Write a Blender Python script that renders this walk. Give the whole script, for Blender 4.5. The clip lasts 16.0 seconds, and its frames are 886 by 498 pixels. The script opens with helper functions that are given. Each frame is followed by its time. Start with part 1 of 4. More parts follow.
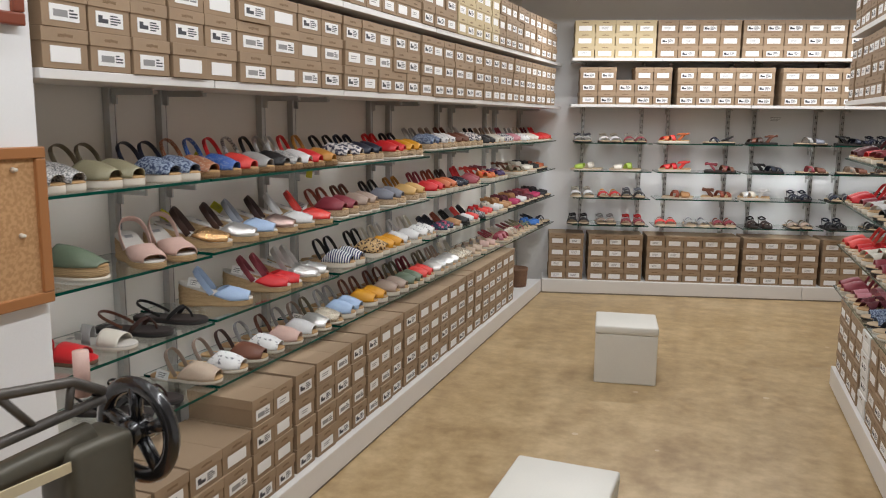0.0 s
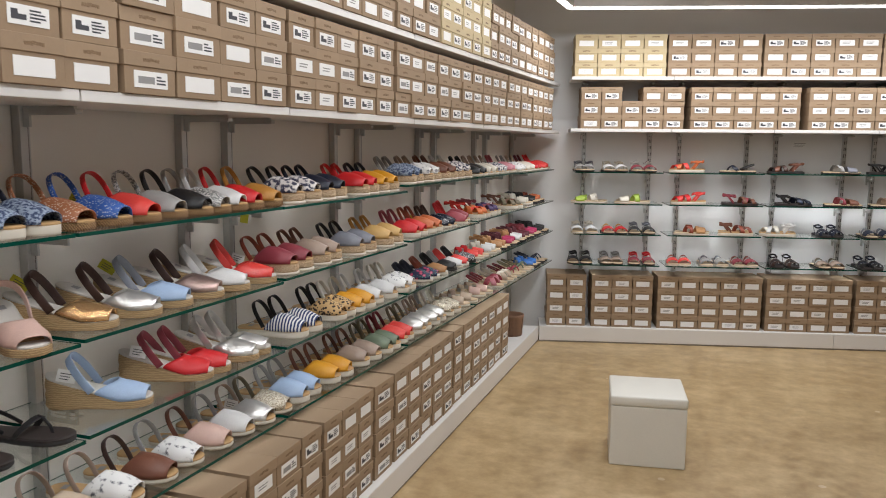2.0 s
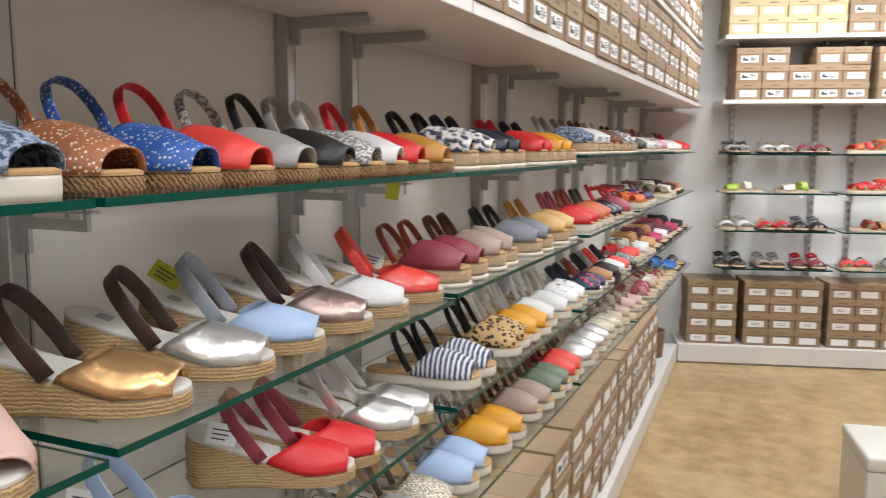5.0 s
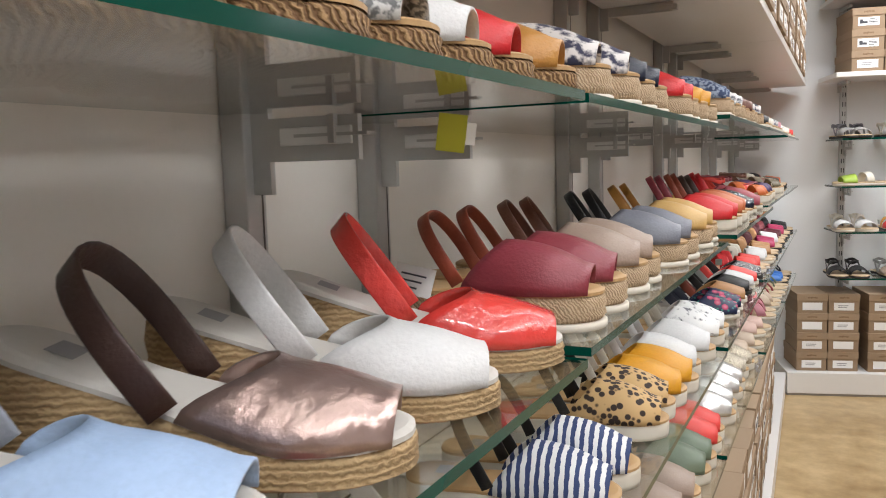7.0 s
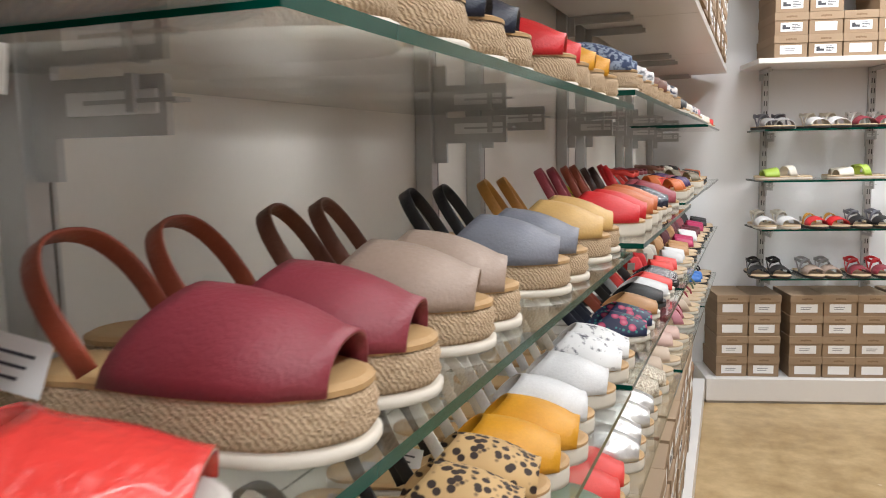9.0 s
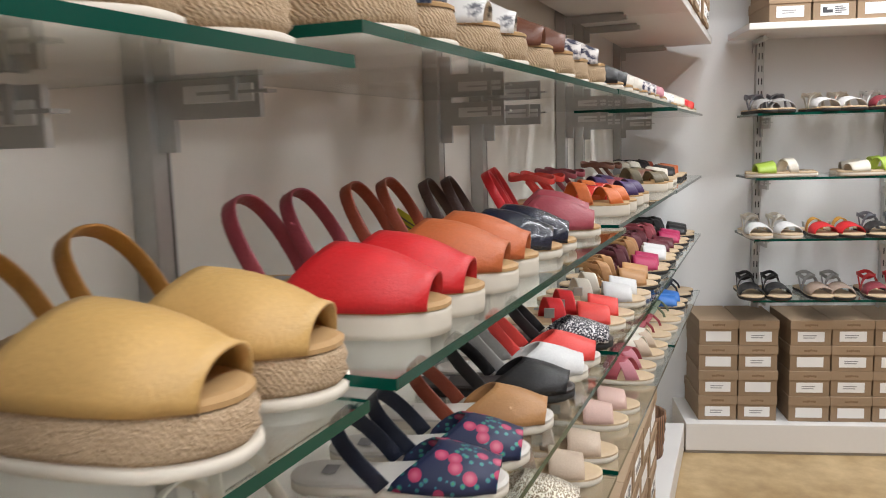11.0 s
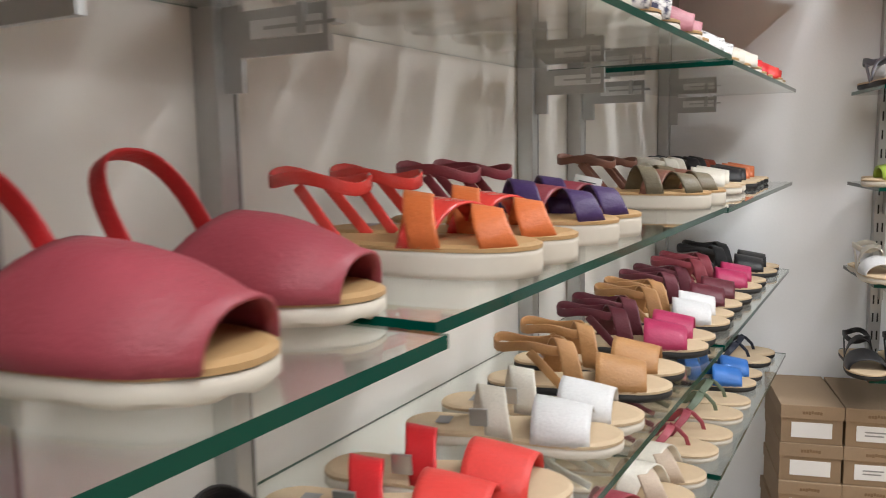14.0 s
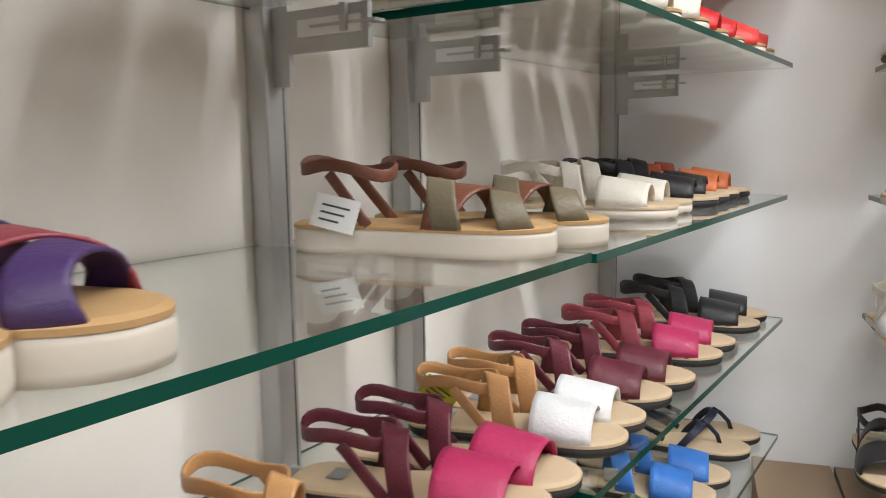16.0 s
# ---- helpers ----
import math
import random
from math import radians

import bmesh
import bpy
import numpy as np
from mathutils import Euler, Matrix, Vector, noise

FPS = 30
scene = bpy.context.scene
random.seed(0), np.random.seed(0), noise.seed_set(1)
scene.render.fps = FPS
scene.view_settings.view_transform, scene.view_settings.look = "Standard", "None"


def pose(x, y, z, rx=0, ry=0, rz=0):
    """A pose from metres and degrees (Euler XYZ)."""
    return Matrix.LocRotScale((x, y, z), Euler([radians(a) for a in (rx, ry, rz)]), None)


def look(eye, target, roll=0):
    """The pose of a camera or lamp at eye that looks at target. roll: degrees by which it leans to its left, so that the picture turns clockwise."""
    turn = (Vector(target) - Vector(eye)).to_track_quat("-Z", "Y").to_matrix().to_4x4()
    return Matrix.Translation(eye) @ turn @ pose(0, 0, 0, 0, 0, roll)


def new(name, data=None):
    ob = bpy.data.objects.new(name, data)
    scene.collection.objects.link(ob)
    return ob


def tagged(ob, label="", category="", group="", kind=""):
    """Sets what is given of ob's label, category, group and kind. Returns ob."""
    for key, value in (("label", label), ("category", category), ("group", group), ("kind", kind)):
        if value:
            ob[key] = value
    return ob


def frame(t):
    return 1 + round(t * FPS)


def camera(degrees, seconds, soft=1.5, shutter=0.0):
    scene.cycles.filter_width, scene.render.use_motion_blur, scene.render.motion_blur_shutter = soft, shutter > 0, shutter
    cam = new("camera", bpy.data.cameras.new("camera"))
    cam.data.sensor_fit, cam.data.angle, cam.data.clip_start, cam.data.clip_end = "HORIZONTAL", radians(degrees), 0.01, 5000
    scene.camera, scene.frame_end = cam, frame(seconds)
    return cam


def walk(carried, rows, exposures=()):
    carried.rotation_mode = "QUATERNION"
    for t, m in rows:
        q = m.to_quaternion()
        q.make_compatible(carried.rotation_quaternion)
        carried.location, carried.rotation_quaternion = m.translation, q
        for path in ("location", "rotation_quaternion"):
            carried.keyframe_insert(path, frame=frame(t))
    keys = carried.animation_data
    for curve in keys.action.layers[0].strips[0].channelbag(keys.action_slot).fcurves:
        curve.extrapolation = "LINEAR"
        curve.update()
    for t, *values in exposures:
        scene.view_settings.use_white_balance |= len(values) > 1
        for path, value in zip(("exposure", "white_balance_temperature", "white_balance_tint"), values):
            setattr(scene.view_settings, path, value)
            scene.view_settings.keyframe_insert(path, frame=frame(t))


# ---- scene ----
cam = camera(58.3, 16.0, 1.0, 0.3)
PATH = [
    (0, (0.132, 0.23, 1.529), (-0.59, 2.066, 1.202), 0.6),
    (0.5, (0.105, 0.395, 1.545), (-0.613, 2.239, 1.255), 0.4),
    (1, (0.065, 0.561, 1.525), (-0.65, 2.41, 1.264), 0.4),
    (1.5, (-0.04, 0.813, 1.541), (-0.748, 2.665, 1.282), 0.4),
    (2, (-0.143, 1.018, 1.527), (-0.842, 2.874, 1.265), 0.5),
    (2.5, (-0.283, 1.269, 1.479), (-0.973, 3.127, 1.217), 0.4),
    (3, (-0.449, 1.429, 1.45), (-1.133, 3.291, 1.198), 0.5),
    (3.5, (-0.63, 1.498, 1.452), (-1.31, 3.362, 1.203), 0.6),
    (4, (-0.751, 1.533, 1.444), (-1.427, 3.399, 1.194), 0.6),
    (4.5, (-0.835, 1.644, 1.407), (-1.511, 3.509, 1.151), 0.4),
    (5, (-0.957, 1.85, 1.368), (-1.757, 3.665, 1.111), 0.2),
    (5.2, (-1.011, 1.912, 1.36), (-1.861, 3.704, 1.107), 0.2),
    (7.3, (-1.354, 2.597, 1.25), (-2.247, 4.374, 1.04), -1.7),
    (7.5, (-1.335, 2.616, 1.25), (-2.232, 4.391, 1.032), -1.4),
    (8, (-1.381, 2.8, 1.251), (-2.167, 4.625, 1.028), -1.5),
    (8.5, (-1.379, 2.88, 1.242), (-2.111, 4.727, 1.011), -1.0),
    (10.8, (-1.292, 3.735, 1.263), (-2.049, 5.567, 0.993), -1.9),
    (11, (-1.295, 3.825, 1.258), (-2.052, 5.657, 0.989), -1.6),
    (11.5, (-1.272, 4.026, 1.246), (-2.036, 5.856, 0.981), -1.5),
    (12, (-1.254, 4.2, 1.236), (-2.012, 6.033, 0.982), -1.7),
    (12.5, (-1.281, 4.388, 1.215), (-2.096, 6.197, 0.966), -1.7),
    (13, (-1.305, 4.583, 1.212), (-2.271, 6.315, 0.954), -1.4),
    (13.5, (-1.334, 4.741, 1.202), (-2.311, 6.468, 0.952), -1.1),
    (14, (-1.307, 4.899, 1.203), (-2.292, 6.62, 0.946), -1.0),
    (14.5, (-1.267, 5.095, 1.22), (-2.251, 6.815, 0.948), -1.1),
    (15, (-1.251, 5.265, 1.213), (-2.253, 6.977, 0.953), -1.1),
    (15.5, (-1.263, 5.454, 1.2), (-2.326, 7.128, 0.941), -1.1),
    (16, (-1.264, 5.616, 1.194), (-2.361, 7.269, 0.936), -0.9),
]
walk(cam, [(t, look(eye, target, roll)) for t, eye, target, roll in PATH],
     exposures=[(0, -0.8), (2.5, -0.72), (4.5, -0.5), (5, -0.3), (8.5, -0.28), (12.5, -0.36), (16, -0.3)])

# ---- light ----
world = bpy.data.worlds.new("room_world")
world.use_nodes = True
scene.world = world
world.node_tree.nodes["Background"].inputs[0].default_value = (0.9, 0.92, 1.0, 1)
world.node_tree.nodes["Background"].inputs[1].default_value = 0.02
scene.view_settings.exposure = 0.0

CORNER = (-1.30, 6.50)
LED_Z = 2.45
# watts per metre; the last is for an unseen run added to brighten the aisle
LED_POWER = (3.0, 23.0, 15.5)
BA = radians(15.5)
BU = Vector((math.cos(BA), math.sin(BA), 0))
BN = Vector((-math.sin(BA), math.cos(BA), 0))
BO = Vector((-1.58, 6.98, 0))


def led_lamp(a, b, power):
    """A long lamp under one run of the ceiling light."""
    a, b = Vector(a), Vector(b)
    data = bpy.data.lights.new("led_lamp", "AREA")
    data.shape, data.size, data.size_y, data.energy = "RECTANGLE", (b - a).length, 0.05, power
    data.color = (0.94, 0.965, 1.0)
    ob = new("led_lamp", data)
    d = (b - a).normalized()
    ob.matrix_world = Matrix.Translation((a + b) / 2) @ Matrix((d, Vector((0, 0, 1)).cross(d), Vector((0, 0, 1)))).transposed().to_4x4()
    return ob


FAR_R = Vector((*CORNER, 0)) + BU * 3.3
LED_RUNS = [((CORNER[0], CORNER[1], LED_Z), (CORNER[0] + 0.05, -1.2, LED_Z)),
            ((CORNER[0], CORNER[1], LED_Z), (FAR_R.x, FAR_R.y, LED_Z)),
            # added third run, out of view; its place sets the light edge on the side wall
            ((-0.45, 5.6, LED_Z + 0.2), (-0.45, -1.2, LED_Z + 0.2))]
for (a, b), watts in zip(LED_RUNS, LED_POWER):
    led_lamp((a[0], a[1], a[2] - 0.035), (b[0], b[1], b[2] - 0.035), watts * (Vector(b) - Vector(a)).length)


# ---- materials ----
def mat(name, color, rough=0.6, metal=0.0, grain=0.06, scale=40, bump=0.0, big=0.04, bigscale=3, spec=0.5, coat=0.0, sheen=0.0, random=0.0):
    """A surface with variation at two scales and fine relief."""
    m = bpy.data.materials.new(name)
    m.use_nodes = True
    nt = m.node_tree
    b = nt.nodes["Principled BSDF"]
    b.inputs["Roughness"].default_value, b.inputs["Metallic"].default_value = rough, metal
    b.inputs["Specular IOR Level"].default_value = spec
    b.inputs["Coat Weight"].default_value = coat
    b.inputs["Sheen Weight"].default_value = sheen
    tc = nt.nodes.new("ShaderNodeTexCoord")
    n1, n2 = nt.nodes.new("ShaderNodeTexNoise"), nt.nodes.new("ShaderNodeTexNoise")
    n1.inputs["Scale"].default_value, n2.inputs["Scale"].default_value = scale, bigscale
    n1.inputs["Detail"].default_value = 4
    for n in (n1, n2):
        nt.links.new(tc.outputs["Object"], n.inputs["Vector"])
    hsv = nt.nodes.new("ShaderNodeHueSaturation")
    hsv.inputs["Color"].default_value = (*color, 1)
    a1 = nt.nodes.new("ShaderNodeMath")
    a1.operation = "MULTIPLY_ADD"
    a1.inputs[1].default_value, a1.inputs[2].default_value = grain * 2, 1 - grain - big
    nt.links.new(n1.outputs["Fac"], a1.inputs[0])
    a2 = nt.nodes.new("ShaderNodeMath")
    a2.operation = "MULTIPLY_ADD"
    a2.inputs[1].default_value = big * 2
    nt.links.new(n2.outputs["Fac"], a2.inputs[0])
    nt.links.new(a1.outputs[0], a2.inputs[2])
    last = a2
    if random:
        oi = nt.nodes.new("ShaderNodeObjectInfo")
        a3 = nt.nodes.new("ShaderNodeMath")
        a3.operation = "MULTIPLY_ADD"
        a3.inputs[1].default_value = random
        nt.links.new(oi.outputs["Random"], a3.inputs[0])
        nt.links.new(a2.outputs[0], a3.inputs[2])
        last = a3
    nt.links.new(last.outputs[0], hsv.inputs["Value"])
    nt.links.new(hsv.outputs["Color"], b.inputs["Base Color"])
    if bump:
        bp = nt.nodes.new("ShaderNodeBump")
        bp.inputs["Strength"].default_value, bp.inputs["Distance"].default_value = bump, 0.004
        nt.links.new(n1.outputs["Fac"], bp.inputs["Height"])
        nt.links.new(bp.outputs["Normal"], b.inputs["Normal"])
    return m


def patterned(name, c1, c2, kind="voronoi", scale=120, rough=0.55, edge=0.5, metal=0.0, bump=0.3, axis="X", wide=0.06, distort=1.2):
    """A printed, woven or glittering surface in two colours."""
    m = bpy.data.materials.new(name)
    m.use_nodes = True
    nt = m.node_tree
    b = nt.nodes["Principled BSDF"]
    b.inputs["Roughness"].default_value, b.inputs["Metallic"].default_value = rough, metal
    tc = nt.nodes.new("ShaderNodeTexCoord")
    if kind == "voronoi":
        t = nt.nodes.new("ShaderNodeTexVoronoi")
        out = t.outputs["Distance"]
    elif kind == "wave":
        t = nt.nodes.new("ShaderNodeTexWave")
        t.bands_direction = axis
        t.inputs["Distortion"].default_value = distort
        t.inputs["Detail Scale"].default_value = 3.0
        out = t.outputs["Fac"]
    else:
        t = nt.nodes.new("ShaderNodeTexNoise")
        t.inputs["Detail"].default_value = 3
        out = t.outputs["Fac"]
    t.inputs["Scale"].default_value = scale
    nt.links.new(tc.outputs["Object"], t.inputs["Vector"])
    r = nt.nodes.new("ShaderNodeValToRGB")
    r.color_ramp.elements[0].position, r.color_ramp.elements[1].position = max(0.0, edge - wide), min(1.0, edge + wide)
    r.color_ramp.elements[0].color, r.color_ramp.elements[1].color = (*c1, 1), (*c2, 1)
    nt.links.new(out, r.inputs[0])
    nt.links.new(r.outputs[0], b.inputs["Base Color"])
    bp = nt.nodes.new("ShaderNodeBump")
    bp.inputs["Strength"].default_value, bp.inputs["Distance"].default_value = bump, 0.002
    nt.links.new(out, bp.inputs["Height"])
    nt.links.new(bp.outputs["Normal"], b.inputs["Normal"])
    return m


def glass_material(name, tint, rough=0.02):
    m = bpy.data.materials.new(name)
    m.use_nodes = True
    nt = m.node_tree
    b = nt.nodes["Principled BSDF"]
    b.inputs["Base Color"].default_value = (*tint, 1)
    b.inputs["Transmission Weight"].default_value = 1.0
    b.inputs["Roughness"].default_value = rough
    b.inputs["IOR"].default_value = 1.4
    return m


def emitter(name, color, strength):
    m = bpy.data.materials.new(name)
    m.use_nodes = True
    b = m.node_tree.nodes["Principled BSDF"]
    b.inputs["Base Color"].default_value = (*color, 1)
    b.inputs["Emission Color"].default_value = (*color, 1)
    b.inputs["Emission Strength"].default_value = strength
    return m


def floor_material():
    m = bpy.data.materials.new("polished_floor")
    m.use_nodes = True
    nt = m.node_tree
    b = nt.nodes["Principled BSDF"]
    tc = nt.nodes.new("ShaderNodeTexCoord")
    n1, n2, n3 = [nt.nodes.new("ShaderNodeTexNoise") for _ in range(3)]
    for n, s, d in ((n1, 2.2, 6), (n2, 9, 8), (n3, 140, 2)):
        n.inputs["Scale"].default_value, n.inputs["Detail"].default_value = s, d
        n.inputs["Roughness"].default_value = 0.62
        nt.links.new(tc.outputs["Object"], n.inputs["Vector"])
    r = nt.nodes.new("ShaderNodeValToRGB")
    e = r.color_ramp.elements
    e[0].position, e[0].color = 0.36, (0.31, 0.20, 0.092, 1)
    e[1].position, e[1].color = 0.62, (0.56, 0.41, 0.225, 1)
    mid = e.new(0.5)
    mid.color = (0.44, 0.31, 0.158, 1)
    mx = nt.nodes.new("ShaderNodeMix")
    mx.inputs["Factor"].default_value = 0.55
    nt.links.new(n1.outputs["Fac"], mx.inputs[2])
    nt.links.new(n2.outputs["Fac"], mx.inputs[3])
    nt.links.new(mx.outputs[0], r.inputs[0])
    vo = nt.nodes.new("ShaderNodeTexVoronoi")
    vo.inputs["Scale"].default_value = 3.2
    nt.links.new(tc.outputs["Object"], vo.inputs["Vector"])
    lt = nt.nodes.new("ShaderNodeMath")
    lt.operation = "LESS_THAN"
    lt.inputs[1].default_value = 0.055
    nt.links.new(vo.outputs["Distance"], lt.inputs[0])
    chips = nt.nodes.new("ShaderNodeMix")
    chips.data_type = "RGBA"
    chips.inputs[7].default_value = (0.66, 0.56, 0.42, 1)
    gate = nt.nodes.new("ShaderNodeMath")
    gate.operation = "MULTIPLY"
    nt.links.new(lt.outputs[0], gate.inputs[0])
    nt.links.new(n2.outputs["Fac"], gate.inputs[1])
    nt.links.new(gate.outputs[0], chips.inputs[0])
    nt.links.new(r.outputs[0], chips.inputs[6])
    nt.links.new(chips.outputs[2], b.inputs["Base Color"])
    rr = nt.nodes.new("ShaderNodeMapRange")
    rr.inputs[3].default_value, rr.inputs[4].default_value = 0.22, 0.5
    nt.links.new(n2.outputs["Fac"], rr.inputs[0])
    nt.links.new(rr.outputs[0], b.inputs["Roughness"])
    bp = nt.nodes.new("ShaderNodeBump")
    bp.inputs["Strength"].default_value, bp.inputs["Distance"].default_value = 0.06, 0.003
    nt.links.new(n3.outputs["Fac"], bp.inputs["Height"])
    nt.links.new(bp.outputs["Normal"], b.inputs["Normal"])
    return m


M = {}
M["wall"] = mat("wall_paint", (0.80, 0.80, 0.80), 0.7, grain=0.02, scale=160, bump=0.08, big=0.03, bigscale=1.2)
# for walls out of view: dark beige chosen to weaken bounced light
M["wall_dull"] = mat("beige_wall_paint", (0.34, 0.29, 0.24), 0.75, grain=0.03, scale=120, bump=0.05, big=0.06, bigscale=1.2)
M["panel"] = mat("grey_wall_panel", (0.76, 0.72, 0.66), 0.42, grain=0.015, scale=120, bump=0.03, big=0.03, bigscale=1.0)
M["ceiling"] = mat("ceiling_paint", (0.84, 0.85, 0.86), 0.8, grain=0.02, scale=90, bump=0.05)
M["floor"] = floor_material()
M["laminate"] = mat("white_laminate", (0.74, 0.72, 0.70), 0.35, grain=0.02, scale=60, big=0.03)
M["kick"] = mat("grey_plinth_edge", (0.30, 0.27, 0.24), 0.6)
M["cube"] = mat("white_leatherette", (0.72, 0.70, 0.64), 0.45, grain=0.04, scale=180, bump=0.12, big=0.05, bigscale=6)
M["steel"] = mat("brushed_steel", (0.50, 0.50, 0.49), 0.36, 0.75, grain=0.05, scale=90, bump=0.04)
M["clip"] = mat("pale_zinc_clip", (0.78, 0.78, 0.77), 0.32, 0.6, grain=0.04, scale=90)
M["slot"] = mat("dark_slot", (0.02, 0.02, 0.02), 0.8)
M["glass"] = glass_material("clear_glass", (0.93, 0.975, 0.955))
M["glass_edge"] = mat("green_glass_edge", (0.001, 0.058, 0.040), 0.15, grain=0.1, scale=20, spec=0.25)
M["kraft"] = mat("kraft_card", (0.285, 0.195, 0.12), 0.75, grain=0.06, scale=130, bump=0.05, big=0.06, bigscale=7, random=0.10)
M["kraft_lid"] = mat("kraft_lid_card", (0.31, 0.215, 0.135), 0.75, grain=0.06, scale=130, bump=0.05, big=0.06, bigscale=7, random=0.10)
M["yellowbox"] = mat("pale_yellow_card", (0.50, 0.40, 0.24), 0.75, grain=0.05, scale=130, big=0.05, random=0.08)
M["whitebox"] = mat("white_card", (0.72, 0.71, 0.69), 0.7, grain=0.03, scale=120, big=0.04)
M["sticker"] = mat("white_sticker", (0.82, 0.81, 0.80), 0.55, grain=0.02)
M["ink"] = mat("dark_ink", (0.05, 0.05, 0.06), 0.6)
M["grey_ink"] = mat("grey_ink", (0.28, 0.27, 0.27), 0.6)
M["brown_ink"] = mat("brown_ink", (0.20, 0.12, 0.06), 0.6)
M["cork"] = patterned("cork_board", (0.42, 0.23, 0.10), (0.52, 0.30, 0.14), "noise", 90, 0.85, 0.5)
M["wood"] = patterned("board_frame_wood", (0.36, 0.15, 0.05), (0.44, 0.20, 0.08), "wave", 14, 0.45, 0.5, bump=0.1)
M["redwood"] = patterned("picture_frame_wood", (0.20, 0.045, 0.02), (0.26, 0.07, 0.03), "wave", 14, 0.4, 0.5, bump=0.1)
M["machine"] = mat("worn_machine_enamel", (0.085, 0.076, 0.055), 0.4, 0.25, grain=0.15, scale=30, bump=0.1, big=0.12, bigscale=6)
M["black_iron"] = mat("black_enamel_iron", (0.012, 0.012, 0.014), 0.22, 0.0, grain=0.1, scale=30, big=0.1, coat=0.5)
M["iron"] = mat("dull_iron", (0.12, 0.11, 0.10), 0.45, 0.7, grain=0.15, scale=40, bump=0.1)
M["brass_rule"] = mat("yellowed_rule", (0.62, 0.54, 0.36), 0.5)
M["led"] = emitter("led_diffuser", (1.0, 0.975, 0.94), 5.0)
M["alu"] = mat("white_profile", (0.75, 0.75, 0.75), 0.4, 0.2)
M["tag"] = mat("paper_tag", (0.80, 0.79, 0.77), 0.6, grain=0.03)
M["yellow_tag"] = mat("yellow_tag", (0.52, 0.50, 0.03), 0.5, grain=0.04)
M["basket"] = patterned("woven_basket", (0.10, 0.05, 0.03), (0.30, 0.16, 0.09), "wave", 60, 0.8, 0.5, bump=0.8)

# soles
M["jute"] = patterned("jute_rope", (0.36, 0.235, 0.115), (0.52, 0.36, 0.19), "wave", 62, 0.9, 0.45, bump=0.5, axis="Z", wide=0.4, distort=4)
M["jute_pale"] = patterned("pale_jute_weave", (0.47, 0.32, 0.19), (0.68, 0.51, 0.34), "wave", 110, 0.9, 0.45, bump=0.8, axis="DIAGONAL", wide=0.4, distort=5)
M["rope_brown"] = patterned("brown_braided_rope", (0.17, 0.085, 0.035), (0.40, 0.24, 0.11), "wave", 75, 0.85, 0.5, bump=1.0, axis="DIAGONAL", wide=0.3, distort=4)
M["white_sole"] = mat("cream_rubber", (0.66, 0.60, 0.51), 0.6, grain=0.03, scale=80, bump=0.05, big=0.04, bigscale=12)
M["black_sole"] = mat("black_rubber", (0.02, 0.018, 0.017), 0.6, grain=0.1, scale=80)
M["brown_sole"] = mat("brown_rubber", (0.12, 0.06, 0.03), 0.6, grain=0.1, scale=80)
M["insole"] = mat("tan_leather_insole", (0.47, 0.29, 0.13), 0.55, grain=0.06, scale=90, bump=0.06, big=0.06, bigscale=14)
M["insole_white"] = mat("white_leather_insole", (0.58, 0.545, 0.50), 0.5, grain=0.04, scale=90, bump=0.05)
M["insole_pale"] = mat("natural_insole", (0.56, 0.42, 0.27), 0.6, grain=0.06, scale=90, bump=0.06)
M["insole_dark"] = mat("dark_insole", (0.03, 0.022, 0.02), 0.5, grain=0.08, scale=90)
M["print"] = mat("printed_mark", (0.10, 0.08, 0.07), 0.6)

LEATHER = dict(red=(0.60, 0.015, 0.02), coral=(0.72, 0.055, 0.045), burgundy=(0.10, 0.012, 0.022), maroon=(0.25, 0.035, 0.05),
               rose=(0.34, 0.055, 0.075), magenta=(0.40, 0.02, 0.09), orange=(0.52, 0.13, 0.04), tangerine=(0.66, 0.16, 0.04),
               tan=(0.60, 0.37, 0.13), camel=(0.42, 0.21, 0.08), brown=(0.16, 0.055, 0.03), dark_brown=(0.05, 0.022, 0.016),
               rust=(0.26, 0.05, 0.022), mustard=(0.66, 0.30, 0.015), ochre=(0.48, 0.22, 0.04), taupe=(0.36, 0.265, 0.21),
               beige=(0.52, 0.40, 0.30), pale_pink=(0.60, 0.40, 0.34), pink=(0.52, 0.20, 0.24), white=(0.66, 0.65, 0.645),
               cream=(0.68, 0.63, 0.54), grey=(0.34, 0.33, 0.32), slate_pale=(0.30, 0.32, 0.37), slate=(0.18, 0.185, 0.22), light_blue=(0.36, 0.48, 0.68),
               blue=(0.035, 0.16, 0.50), navy=(0.008, 0.012, 0.03), black=(0.012, 0.011, 0.012), olive=(0.16, 0.13, 0.08),
               green=(0.14, 0.18, 0.12), lime=(0.36, 0.50, 0.07), purple=(0.055, 0.025, 0.11), khaki=(0.30, 0.27, 0.17))
for k, c in LEATHER.items():
    M[k] = mat(k + "_leather", c, 0.46, grain=0.10, scale=260, bump=0.22, big=0.10, bigscale=16)
for k in ("coral", "red", "navy", "rose", "burgundy", "white"):
    M["patent_" + k] = mat(k + "_patent_leather", LEATHER[k], 0.20, grain=0.05, scale=130, bump=0.45, coat=0.5, bigscale=18)
M["silver"] = mat("silver_foil_leather", (0.70, 0.69, 0.68), 0.28, 0.75, grain=0.12, scale=60, bump=0.5)
M["bronze"] = mat("bronze_foil_leather", (0.66, 0.40, 0.19), 0.25, 0.75, grain=0.12, scale=50, bump=0.4)
M["rose_metal"] = mat("rose_metallic_leather", (0.42, 0.30, 0.27), 0.28, 0.75, grain=0.15, scale=70, bump=0.5)
